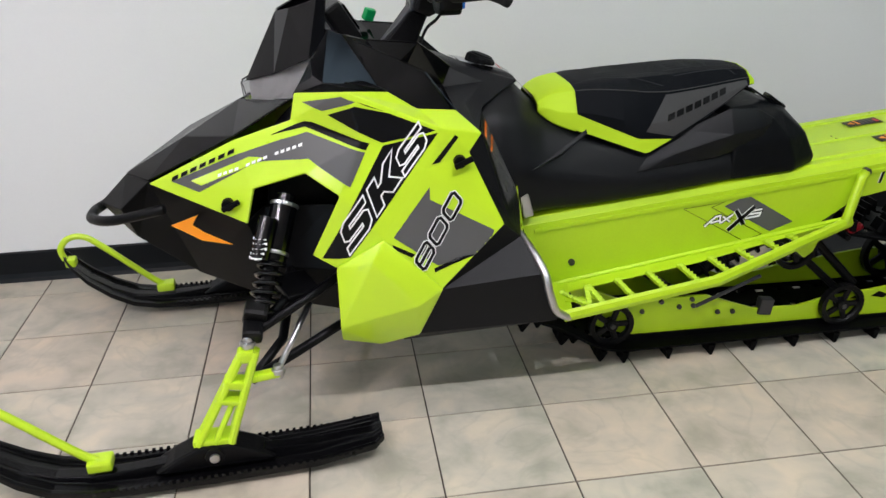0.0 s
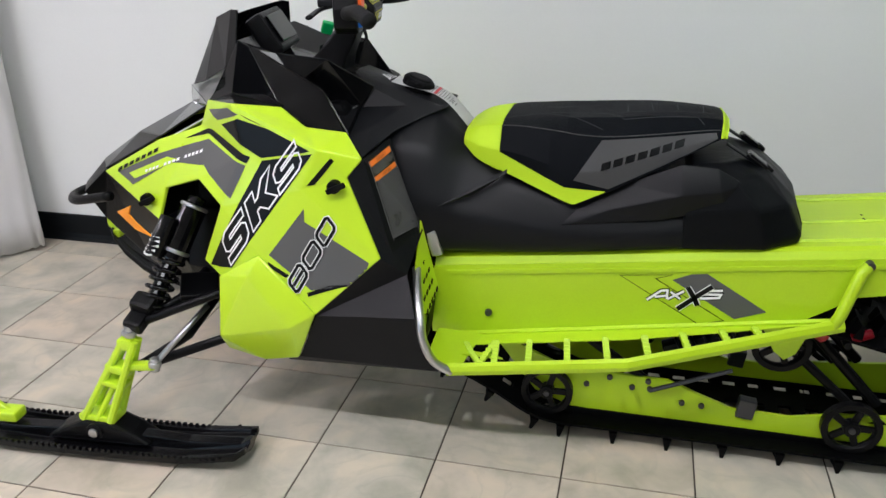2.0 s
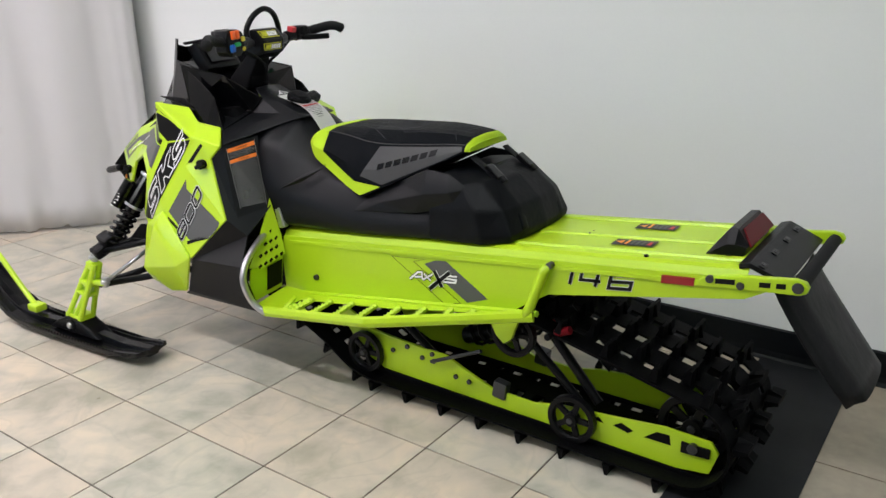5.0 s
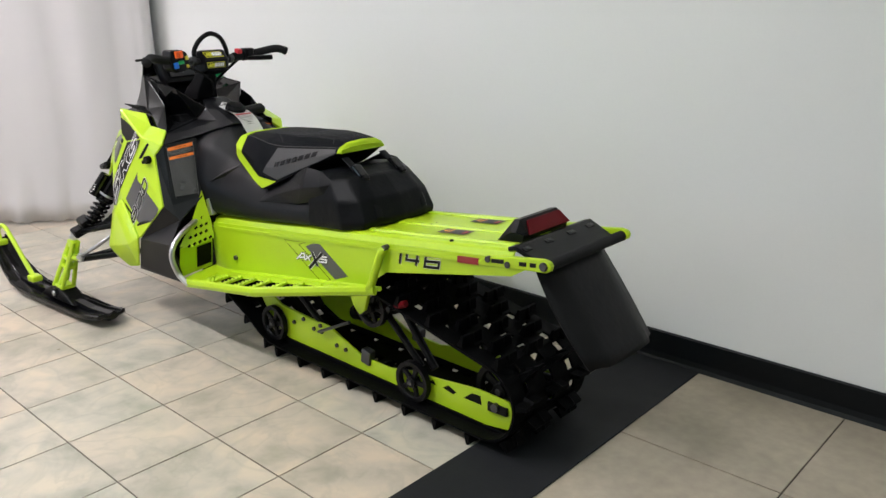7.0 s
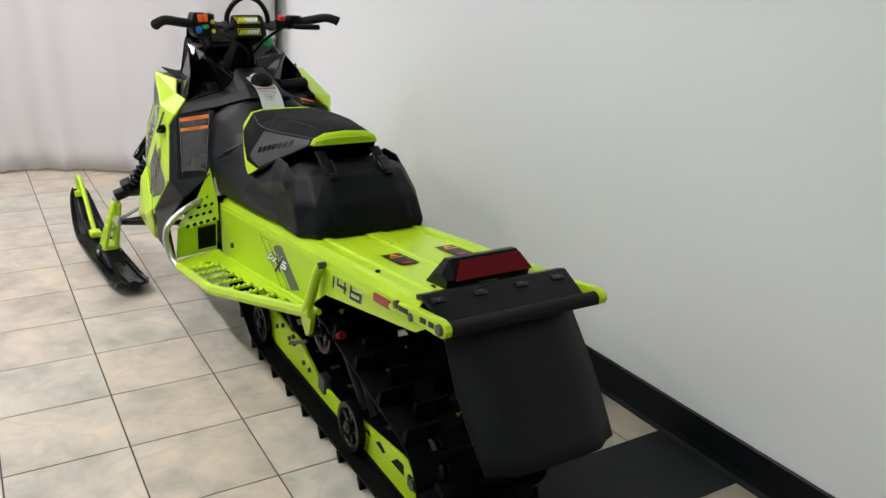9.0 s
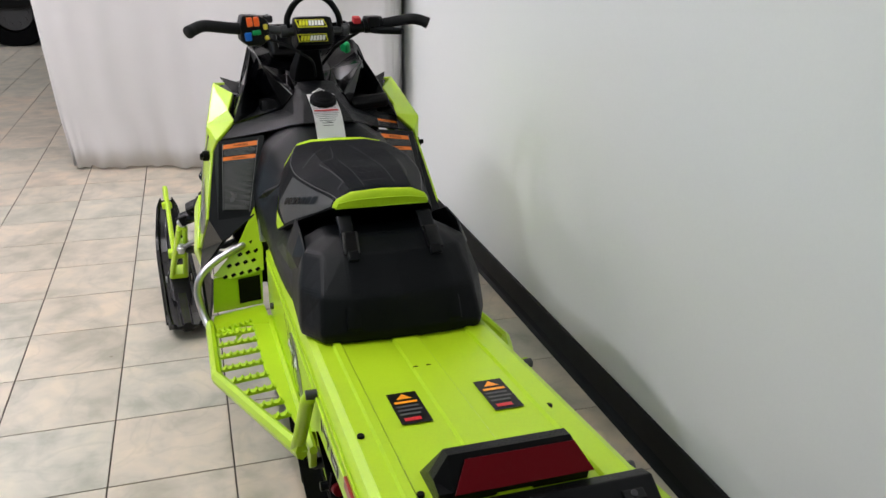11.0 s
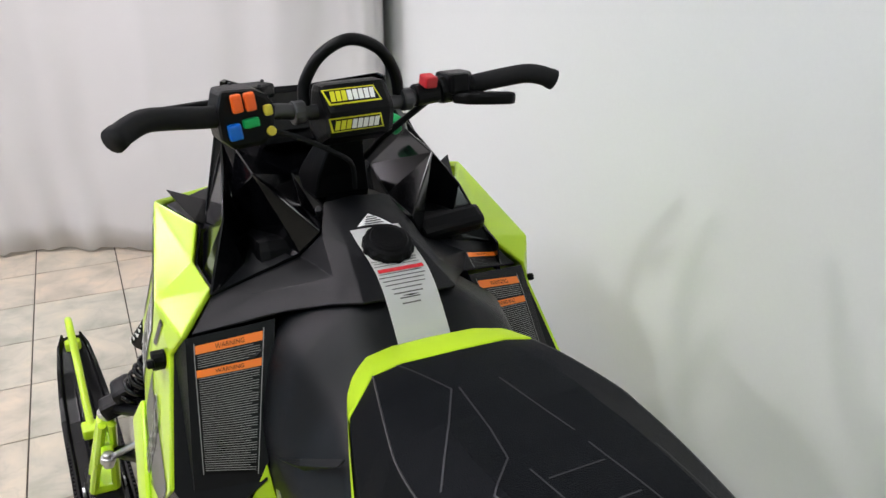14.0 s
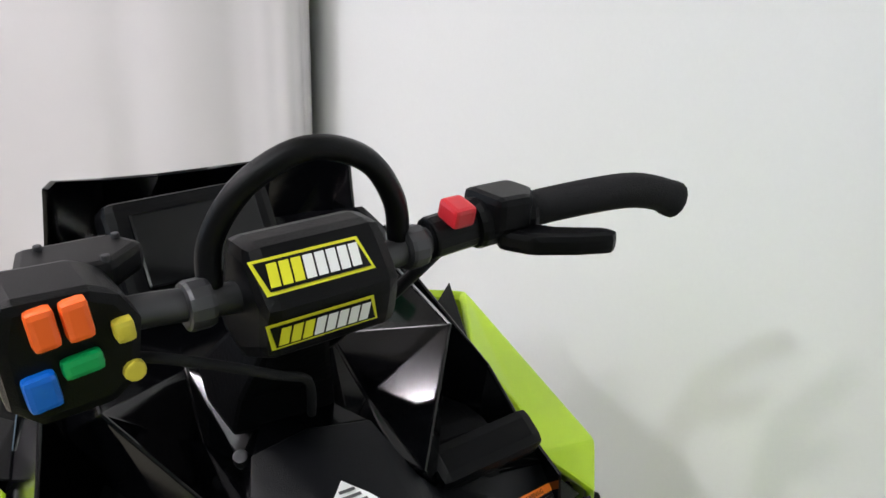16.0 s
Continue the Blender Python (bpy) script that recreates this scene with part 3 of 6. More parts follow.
DECK_V = [(0.108, -0.272, 0.838), (0.155, -0.312, 0.803), (0.190, -0.178, 0.830), (0.255, -0.122, 0.858), (0.303, -0.086, 0.874), (0.306, 0, 0.874), (0.090, -0.122, 0.874), (0.115, -0.090, 0.917), (0.062, -0.068, 0.950), (0.050, 0, 0.952), (0.170, 0, 0.920), (0.170, -0.066, 0.912), (0.205, -0.100, 0.878), (0.140, -0.200, 0.845)]
DECK_F = [(0, 1, 2, 13), (0, 13, 6), (13, 2, 3, 12), (6, 13, 12), (6, 12, 7), (7, 12, 11), (7, 11, 8), (8, 11, 10, 9), (11, 4, 5, 10), (12, 3, 4), (12, 4, 11)]
for s in SIDES:
    con = part("console", shell(CON_V if s > 0 else CON_FAR, CON_F, 0.004, s, 0.0014), gloss_black, sled, "faceted gloss black console")
    tab = [(-0.170, -0.292, 0.937), (-0.072, -0.262, 0.906), (-0.064, -0.244, 0.902), (-0.120, -0.232, 0.924)]
    part("panel_tab", shell(tab, [(0, 1, 2, 3)], 0.004, s, 0.001), satin_black, sled, "dark grey fin above the lime panel")
    for way in ((1, 10, 11), (18, 3, 4), (25, 23), (6, 7), (9, 8)):
        part("edge_bead", tube([flip((CON_V if s > 0 else CON_FAR)[i], s) for i in way], 0.0022, 6), gloss_black, con, "rounded gloss black edge")
    if s > 0:
        part("bolt", rod(flip((0.028, -0.066, 0.918), s), flip((0.033, -0.069, 0.930), s), 0.007, 12, 0.002), dark_metal, con, "dark bolt head")
part("deck_panel", whole_shell(DECK_V, DECK_F, 0.005, 0.006, 24, far_side(DECK_V, {0: 0.9, 1: 1.4, 2: 1.0, 13: 0.8, 3: 0.4})), charcoal, sled, "charcoal plastic upper tank panel", True)
part("deck_step", shell([(0.108, -0.268, 0.839), (0.092, -0.126, 0.876), (-0.040, -0.170, 0.876), (0.020, -0.236, 0.858)], [(0, 1, 2, 3)], 0.004, 1, 0.001), charcoal, sled, "charcoal ledge of the upper tank panel")
part("steering_boot", soften(loft([[(0.035 + dx * k + lean, -0.010 + dy * k, z) for dx, dy in ((-0.045, -0.050), (0.045, -0.042), (0.045, 0.042), (-0.045, 0.050))] for z, k, lean in ((0.945, 1.15, -0.060), (0.985, 1.0, -0.045), (1.030, 0.75, -0.012), (1.062, 0.62, 0.010))]), 0.006, 2, 20), matte_black, sled, "black rubber steering boot")
part("gauge", join(box((-0.17, -0.03, 1.045), (0.05, 0.17, 0.11), 0.01, pose(0, 0, 0, 0, -32, 8))), satin_black, sled, "black instrument housing")
part("gauge_screen", box((-0.146, -0.027, 1.062), (0.006, 0.13, 0.075), 0.003, pose(0, 0, 0, 0, -32, 8)), gloss_black, sled, "dark instrument screen")
part("storage_lid", box((0.076, 0.171, 0.882), (0.042, 0.120, 0.034), 0.011, pose(0, 0, 0, 6, 30, 4)), satin_black, sled, "black rubber storage box lid")

# tank cover
TANK = [(0.06, [(0.19, 0.60), (0.20, 0.74), (0.16, 0.80), (0.05, 0.90), (0, 0.90)]),
        (0.15, [(0.215, 0.55), (0.218, 0.70), (0.185, 0.795), (0.062, 0.885), (0, 0.895)]),
        (0.225, [(0.238, 0.53), (0.240, 0.68), (0.198, 0.805), (0.100, 0.862), (0, 0.890)]),
        (0.29, [(0.236, 0.53), (0.238, 0.66), (0.185, 0.790), (0.095, 0.862), (0, 0.876)]),
        (0.36, [(0.222, 0.53), (0.226, 0.64), (0.155, 0.752), (0.085, 0.795), (0, 0.802)]),
        (0.46, [(0.218, 0.535), (0.222, 0.62), (0.17, 0.715), (0.09, 0.76), (0, 0.76)]),
        (0.63, [(0.216, 0.55), (0.224, 0.60), (0.195, 0.672), (0.12, 0.73), (0, 0.73)]),
        (0.80, [(0.214, 0.57), (0.222, 0.612), (0.185, 0.69), (0.12, 0.74), (0, 0.74)]),
        (0.95, [(0.205, 0.585), (0.20, 0.64), (0.15, 0.72), (0.10, 0.75), (0, 0.75)]),
        (1.01, [(0.18, 0.595), (0.17, 0.65), (0.12, 0.71), (0.08, 0.73), (0, 0.73)])]
part("tank_cover", smoothed(soften(loft(sections(TANK)), 0.006, 1, 12), 1), charcoal, sled, "satin charcoal fuel tank cover and seat base", True)
cap_rings = []
for r_, h_ in ((0.026, 0.0), (0.036, 0.002), (0.038, 0.010), (0.038, 0.026), (0.035, 0.032), (0.030, 0.034), (0.028, 0.037), (0.022, 0.0385), (0.004, 0.039)):
    cap_rings.append([Vector((0.207, 0.0, 0.900)) + Vector((r_ * (1 + (0.05 if 0.005 < h_ < 0.03 and q % 4 < 2 else 0)) * math.cos(q * math.pi / 24), r_ * (1 + (0.05 if 0.005 < h_ < 0.03 and q % 4 < 2 else 0)) * math.sin(q * math.pi / 24), 0)) + Vector((0.36, 0, 0.93)) * h_ - Vector((0, 0, 0.38 * r_ * math.cos(q * math.pi / 24))) for q in range(48)])
part("fuel_cap", loft(cap_rings), matte_black, sled, "black ribbed fuel cap")

FAIR_V = [(0.500, -0.206, 0.606), (0.640, -0.190, 0.672), (0.760, -0.172, 0.730), (0.885, -0.190, 0.790), (0.965, -0.192, 0.786), (1.028, -0.188, 0.750), (0.990, -0.196, 0.690), (0.845, -0.206, 0.655), (0.640, -0.214, 0.632), (0.720, -0.206, 0.670), (0.890, -0.216, 0.722), (0.975, -0.212, 0.735)]
FAIR_F = [(0, 1, 9), (1, 2, 9), (2, 3, 10, 9), (3, 4, 11, 10), (4, 5, 11), (5, 6, 11), (6, 7, 10, 11), (7, 8, 9, 10), (8, 0, 9)]
CREASE_V = [(0.315, -0.232, 0.660), (0.400, -0.214, 0.712), (0.478, -0.178, 0.752), (0.400, -0.222, 0.702), (0.478, -0.188, 0.742), (0.400, -0.212, 0.690)]
CREASE_F = [(0, 1, 3), (1, 2, 4, 3), (0, 3, 5), (3, 4, 5)]
for s in SIDES:
    part("side_fairing", shell(FAIR_V, FAIR_F, 0.005, s, 0.006), charcoal, sled, "charcoal side fairing of the seat base", True)
    part("tank_crease", shell(CREASE_V, CREASE_F, 0.003, s, 0.002), charcoal, sled, "charcoal crease on the tank side")

# seat
# rows of x and (half width, height): underside, low edge, side, crease, shoulder, middle
SEAT = [(0.356, [(0.085, 0.785), (0.100, 0.792), (0.100, 0.804), (0.088, 0.814), (0.05, 0.822), (0, 0.823)]),
        (0.385, [(0.105, 0.765), (0.122, 0.768), (0.122, 0.800), (0.098, 0.832), (0.06, 0.840), (0, 0.842)]),
        (0.420, [(0.118, 0.748), (0.138, 0.752), (0.138, 0.795), (0.106, 0.842), (0.07, 0.850), (0, 0.852)]),
        (0.500, [(0.140, 0.724), (0.163, 0.728), (0.160, 0.790), (0.126, 0.850), (0.08, 0.860), (0, 0.860)]),
        (0.600, [(0.165, 0.690), (0.190, 0.692), (0.182, 0.768), (0.148, 0.847), (0.09, 0.866), (0, 0.865)]),
        (0.645, [(0.170, 0.678), (0.194, 0.678), (0.184, 0.760), (0.153, 0.842), (0.09, 0.868), (0, 0.867)]),
        (0.720, [(0.155, 0.712), (0.185, 0.712), (0.176, 0.768), (0.150, 0.840), (0.09, 0.872), (0, 0.872)]),
        (0.830, [(0.135, 0.764), (0.158, 0.766), (0.150, 0.800), (0.129, 0.846), (0.08, 0.878), (0, 0.880)]),
        (0.930, [(0.105, 0.812), (0.120, 0.815), (0.116, 0.830), (0.102, 0.852), (0.07, 0.874), (0, 0.880)]),
        (0.968, [(0.095, 0.831), (0.106, 0.833), (0.104, 0.841), (0.096, 0.853), (0.065, 0.868), (0, 0.873)]),
        (0.978, [(0.090, 0.834), (0.100, 0.833), (0.099, 0.838), (0.095, 0.846), (0.060, 0.853), (0, 0.856)])]


def seat_rows(i0, i1, grow=0.0, fine=4):
    """Rings of the seat between two of its rows, drawn smooth along its length and bowed at the rear."""
    n = len(SEAT[0][1])
    ways = [spline([(x, prof[k][0], prof[k][1]) for x, prof in SEAT], fine) for k in range(n)]
    out = []
    for i in range(int(i0 * fine), int(i1 * fine) + 1):
        half = [ways[k][i] for k in range(n)]
        ring = []
        for s in (-1, 1):
            for p in (half if s < 0 else reversed(half)):
                if s > 0 and p.y < 1e-6:
                    continue
                bow = 0.012 * (1 - (p.y / 0.11) ** 2) * max(0.0, (p.x - 0.90) / 0.09) if p.y < 0.11 else 0.0
                ring.append((p.x + bow, (p.y + (grow if p.y > 1e-6 else 0)) * s, p.z + grow * (p.z > 0.80)))
        out.append(ring)
    return out


def seat_piece(i0, i1, grow=0.0):
    return soften(loft(seat_rows(i0, i1, grow)), 0.004, 2, 24)


seat_core = part("seat", soften(loft(seat_rows(0, len(SEAT) - 1)), 0.006, 3, 20), seat_vinyl, sled, "black padded vinyl seat", True)

# saddle bag behind the seat
# heights, each with half an outline from the front round to the middle of the rear
BAG = [(0.000, [(0.90, 0.194), (1.085, 0.200), (1.160, 0.164), (1.172, 0.105), (1.176, 0.0)]),
       (0.020, [(0.90, 0.196), (1.085, 0.203), (1.166, 0.169), (1.176, 0.108), (1.182, 0.0)]),
       (0.095, [(0.90, 0.192), (1.060, 0.198), (1.130, 0.160), (1.150, 0.106), (1.158, 0.0)]),
       (0.166, [(0.90, 0.168), (1.005, 0.180), (1.056, 0.146), (1.080, 0.102), (1.086, 0.0)]),
       (0.192, [(0.91, 0.120), (0.975, 0.126), (1.005, 0.110), (1.018, 0.084), (1.022, 0.0)])]
bag_rings = []
for h, half in BAG:
    ring = [(x, -y) for x, y in half] + [(x, y) for x, y in reversed(half[:-1])]
    bag_rings.append([(x, y, tunnel_z(x) + 0.002 + h + 0.006 * noise.noise(Vector((x * 9, y * 9, h * 9)))) for x, y in ring])
bag = part("saddle_bag", soften(loft(bag_rings), 0.009, 3, 7), fabric_black, sled, "black fabric bag strapped behind the seat")
for y, lean in ((-0.086, -1), (0.090, 1)):
    over = [(0.985, y, 0.820), (1.030, y, 0.792), (1.062, y * 1.02, 0.772), (1.100, y * 1.08, 0.742), (1.150, y * 1.16, 0.690), (1.172, y * 1.2, 0.640)]
    strap = part("strap", tube(spline(over, 5), 0.017, 8, flat=0.16), fabric_black, bag, "black webbing strap", True)
    part("buckle", box((1.058, y, 0.783), (0.058, 0.036, 0.014), 0.006, pose(0, 0, 0, 0, 36, 4 * lean)), gloss_black, strap, "black plastic buckle")
    part("buckle_prong", box((1.086, y, 0.766), (0.022, 0.024, 0.012), 0.004, pose(0, 0, 0, 0, 40, 4 * lean)), satin_black, strap)
# tunnel
def tunnel_top():
    """The top sheet with its pressed ribs, from side to side."""
    prof = [(-0.214, -0.030), (-0.200, -0.006), (-0.186, 0.0), (-0.158, 0.0), (-0.154, 0.006), (-0.140, 0.006), (-0.136, 0.0), (-0.030, 0.0), (-0.026, 0.005), (0.026, 0.005), (0.030, 0.0), (0.136, 0.0), (0.140, 0.006), (0.154, 0.006), (0.158, 0.0), (0.186, 0.0), (0.200, -0.006), (0.214, -0.030)]
    bm = bmesh.new()
    rows = []
    for x in (0.30, 0.8, 1.3, 1.80):
        rows.append([bm.verts.new((x, y * 0.95, tunnel_z(x) + z)) for y, z in prof])
    for a, b in zip(rows, rows[1:]):
        for j in range(len(prof) - 1):
            bm.faces.new((a[j], b[j], b[j + 1], a[j + 1]))
    bmesh.ops.recalc_face_normals(bm, faces=bm.faces)
    bmesh.ops.solidify(bm, geom=bm.faces[:], thickness=0.003)
    return bm


tunnel = part("tunnel", tunnel_top(), lime_board, sled, "lime aluminium tunnel top with pressed ribs")
SIDE = [(0.30, tunnel_z(0.30) - 0.022), (1.80, tunnel_z(1.80) - 0.022), (1.87, 0.648), (1.80, 0.606), (1.30, 0.505), (1.18, 0.425), (0.80, 0.360), (0.42, 0.298), (0.29, 0.300), (0.285, 0.44)]
for s in SIDES:
    part("tunnel_side", prism(SIDE, -0.2165, -0.2135, 0.0, s), lime_board, sled, "lime tunnel side plate with model graphics")
    part("side_rib", prism([(0.33, tunnel_z(0.33) - 0.035), (1.78, tunnel_z(1.78) - 0.035), (1.78, tunnel_z(1.78) - 0.047), (0.33, tunnel_z(0.33) - 0.047)], -0.221, -0.2168, 0.0015, s), lime_board, sled)


def board_edge(u):
    """Outer edge of the running board: place at 0 (front) to 1 (rear)."""
    pts = [Vector((0.372, -0.398, 0.301)), Vector((0.80, -0.392, 0.366)), Vector((1.272, -0.246, 0.446))]
    return pts[0].lerp(pts[1], u / 0.5) if u < 0.5 else pts[1].lerp(pts[2], (u - 0.5) / 0.5)


def inner_edge(u):
    o = board_edge(u)
    return Vector((o.x, -0.2175, 0.312 + (o.x - 0.42) * 0.155))


for s in SIDES:
    board = part("running_board", tube([flip(board_edge(i / 10), s) for i in range(11)], 0.013, 8, flat=1.35), lime_board, sled, "lime running board with open serrated grip slots")
    def rung(u0, w, lean):
        """One serrated rung from the outer tube to the inner flange."""
        e = inner_edge(max(0, min(1, u0 + lean)))
        a, b = board_edge(u0), e + Vector((0, 0.32 * (board_edge(u0).y + 0.2175), 0))
        d = (b - a)
        x, z = Vector((w, 0, 0)), Vector((0, 0, 0.0035))
        ring = lambda p: [tuple(flip(q, s)) for q in (p - x - z, p + x - z, p + x + z, p - x + z)]
        bits = [loft([ring(a), ring(b)])]
        n_ = max(3, int(d.length / 0.016))
        for k in range(n_):
            p = a.lerp(b, (k + 0.5) / n_)
            tooth = lambda dy, up: [tuple(flip(p + Vector((dx, dy, up)), s)) for dx in (-w, w)]
            q0, q1, q2 = tooth(-0.005, 0.003), tooth(0.005, 0.003), tooth(0.0, 0.010)
            bits.append(loft([[q0[0], q1[0], q2[0]], [q0[1], q1[1], q2[1]]]))
        return join(*bits)

    for u0 in (0.135, 0.2325, 0.340, 0.4486, 0.551, 0.644, 0.738, 0.815):
        part("rung", rung(u0, 0.0075, -0.015), lime_board, board)
    for u0, lean in ((0.085, 0.03), (0.10, -0.075)):
        part("rung", rung(u0, 0.007, lean), lime_board, board)
    part("slot_plate", prism([(0.395, -0.300), (0.47, -0.300), (0.50, -0.318), (0.395, -0.318)], 0.305, 0.310, 0.001, s, "xy"), lime_board, board)
    part("outer_flange", shell([tuple(board_edge(i / 10)) for i in range(11)] + [tuple(board_edge(i / 10) + Vector((0.004, 0.020 * (1 - 0.5 * i / 10), 0.001))) for i in range(10, -1, -1)], [(i, i + 1, 20 - i, 21 - i) for i in range(10)], 0.003, s, 0), lime_board, board)
    part("inner_flange", shell([tuple(inner_edge(i / 10)) for i in range(11)] + [tuple(inner_edge(i / 10) + Vector((0, 0.34 * (board_edge(i / 10).y + 0.2175), -0.001))) for i in range(10, -1, -1)], [(i, i + 1, 20 - i, 21 - i) for i in range(10)], 0.003, s, 0), lime_board, board)
    part("inner_rail", tube([flip(inner_edge(i / 10) + Vector((0, -0.006, 0)), s) for i in range(11)], 0.009, 6), lime_board, board)
    fl = [(0.31, -0.235, 0.322), (0.31, -0.385, 0.300), (0.40, -0.39, 0.300), (0.43, -0.225, 0.315)]
    part("front_plate", shell(fl, [(0, 1, 2, 3)], 0.004, s, 0.001), lime_board, board, "lime foot well floor plate")
    toe = [(0.262, -0.240, 0.625), (0.285, -0.225, 0.500), (0.300, -0.228, 0.435), (0.300, -0.330, 0.415), (0.285, -0.375, 0.425), (0.258, -0.300, 0.500)]
    toe_ob = part("toe_hold", shell([(x + 0.012, y, z) for x, y, z in toe], [(0, 1, 5), (1, 2, 3, 4, 5)], 0.004, s, 0.001), lime_board, sled, "lime toe hold plate with hex holes")
    # darkness of the hex holes put in as small black blocks on the plate
    for r_ in range(4):
        for q in range(5 - (r_ > 2)):
            c = Vector((0.312 - 0.010 * r_, -0.245 - 0.024 * q - 0.010 * (r_ % 2), 0.440 + 0.026 * r_ - 0.004 * q))
            if c.y > -0.36 + 0.03 * r_:
                part("hex_hole_shade", box(flip(c, s), (0.003, 0.014, 0.010), 0.002, pose(0, 0, 0, 30 * s, 0, 0)), matte_black, toe_ob)
    well = [(0.300, -0.232, 0.435), (0.300, -0.375, 0.420), (0.285, -0.385, 0.300), (0.285, -0.235, 0.315)]
    part("foot_well", shell(well, [(0, 1, 2, 3)], 0.004, s, 0), lime_board, sled, "lime foot well back plate")
    # shaded inside of the opening put in as a thin black plate
    part("well_opening_shade", shell([(0.3045, -0.240, 0.418), (0.3045, -0.305, 0.410), (0.292, -0.305, 0.325), (0.292, -0.240, 0.332)], [(0, 1, 2, 3)], 0.003, s, 0), matte_black, sled, "black plate standing in for the shaded opening under the toe hold")
    grab = spline([(0.268, -0.275, 0.508), (0.292, -0.352, 0.478), (0.312, -0.408, 0.438), (0.322, -0.424, 0.390), (0.345, -0.415, 0.330), (0.385, -0.400, 0.298)], 5)
    part("foot_tube", tube([flip(p, s) for p in grab], 0.011, 12), alu, sled, "bare aluminium foot well tube", True)
    part("hinge", box(flip((0.302, -0.222, 0.560), s), (0.03, 0.022, 0.07), 0.006, pose(0, 0, 0, 0, -15, 0)), alu, sled, "bare cast metal bracket")
    brace = [flip(p, s) for p in ((1.306, -0.226, 0.590), (1.292, -0.232, 0.572), (1.262, -0.248, 0.470), (1.250, -0.252, 0.442))]
    part("brace", tube(brace, 0.014, 10), lime_board, sled, "lime board brace tube", True)
    for q in ((0.442, 0.374), (1.308, 0.592), (1.72, 0.640), (1.79, 0.638)):
        part("bolt", rod(flip((q[0], -0.214, q[1]), s), flip((q[0], -0.226 - 0.012 * (q[0] == 1.308), q[1]), s), 0.0095, 12, 0.002), dark_metal, sled, "dark bolt head")
    part("drop_bracket", prism([(1.10, 0.42), (1.22, 0.43), (1.19, 0.345), (1.165, 0.325), (1.14, 0.345)], -0.222, -0.208, 0.003, s), lime_board, sled, "lime bracket for the carrier wheel")
    part("reflector", prism([(1.605, 0.606), (1.685, 0.614), (1.685, 0.634), (1.605, 0.626)], -0.2215, -0.2155, 0.001, s), red_reflector, sled, "red side reflector")
    arm = [(1.68, 0.615), (1.70, 0.640), (1.80, 0.663), (1.905, 0.677), (1.926, 0.673), (1.934, 0.662), (1.930, 0.648), (1.915, 0.641), (1.86, 0.636)]
    part("bumper_arm", prism(arm, -0.222, -0.204, 0.004, s), lime_board, sled, "lime rear bumper arm")
    # dark of the arm's slots painted on as thin black plates
    for q, w_ in ((1.755, 0.022), (1.842, 0.012), (1.876, 0.010)):
        z_ = 0.638 + 0.13 * (q - 1.75)
        part("arm_hole", prism([(q - w_, z_ - 0.006), (q + w_, z_ - 0.006 + 0.26 * w_), (q + w_, z_ + 0.006 + 0.26 * w_), (q - w_, z_ + 0.006)], -0.2232, -0.2215, 0.0, s), decal_black, sled)
    part("bolt", rod(flip((1.911, -0.218, 0.659), s), flip((1.911, -0.2285, 0.659), s), 0.0125, 16, 0.003), dark_metal, sled, "dark bumper bolt")
part("rear_bumper", rod((1.910, -0.205, 0.655), (1.910, 0.205, 0.655), 0.016, 16, 0.002), foam_grip, sled, "black grip covered rear bumper bar", True)
END = [(1.775, -0.204, 0.682), (1.775, 0.178, 0.682), (1.80, 0.178, 0.690), (1.885, 0.170, 0.655), (1.885, -0.196, 0.655), (1.80, -0.204, 0.690)]
part("end_cap", shell([(x, y, z) for x, y, z in END], [(0, 1, 2, 5), (5, 2, 3, 4)], 0.012, 1, 0.003), satin_black, sled, "black ridged tunnel end cap")
for y in (-0.165, -0.06, 0.05, 0.150):
    part("cap_boss", box((1.824, y, 0.6805), (0.016, 0.034, 0.006), 0.0025, pose(0, 0, 0, 0, 22, 0)), gloss_black, sled)
    part("bolt", rod((1.824, y, 0.682), (1.8255, y, 0.6855), 0.005, 10, 0.001), dark_metal, sled, "dark bolt head")
for q in ((1.735, -0.125), (1.735, 0.115), (1.33, -0.02), (1.33, 0.005), (1.55, -0.17), (1.55, 0.15)):
    part("bolt", rod((q[0], q[1], tunnel_z(q[0]) - 0.002), (q[0], q[1], tunnel_z(q[0]) + 0.005), 0.006, 10, 0.0015), matte_black, sled, "black bolt head")

# tail light
TL = [(1.675, 0.664), (1.722, 0.732), (1.742, 0.735), (1.770, 0.695), (1.765, 0.672)]
tail = part("tail_light", loft([[(x, -0.110, z - 0.035 * (z > 0.7)) for x, z in TL], [(x, -0.09, z) for x, z in TL], [(x, 0.09, z) for x, z in TL], [(x, 0.110, z - 0.035 * (z > 0.7)) for x, z in TL]]), satin_black, sled, "black tail light housing")
part("lens", shell([(1.747, -0.080, 0.728), (1.747, 0.080, 0.728), (1.773, 0.102, 0.692), (1.773, -0.102, 0.692)], [(0, 1, 2, 3)], 0.004, 1, 0.001), red_lens, tail, "dark red lens")

# snow flap
flap_rings = []
for i in range(9):
    h = i / 8
    x, z = 1.862 + 0.190 * h ** 1.1, 0.640 - 0.258 * h
    w = 0.165 + 0.012 * math.sin(h * 3)
    row = []
    for q in range(13):
        v = q / 12 * 2 - 1
        bulge = 0.022 * (1 - abs(v) ** 3) - 0.012 * (abs(v) > 0.8)
        row.append((x + bulge, v * w, z))
    flap_rings.append(row)
fb = loft(flap_rings, cap=False, closed_ring=False)
bmesh.ops.solidify(fb, geom=fb.faces[:], thickness=0.005)
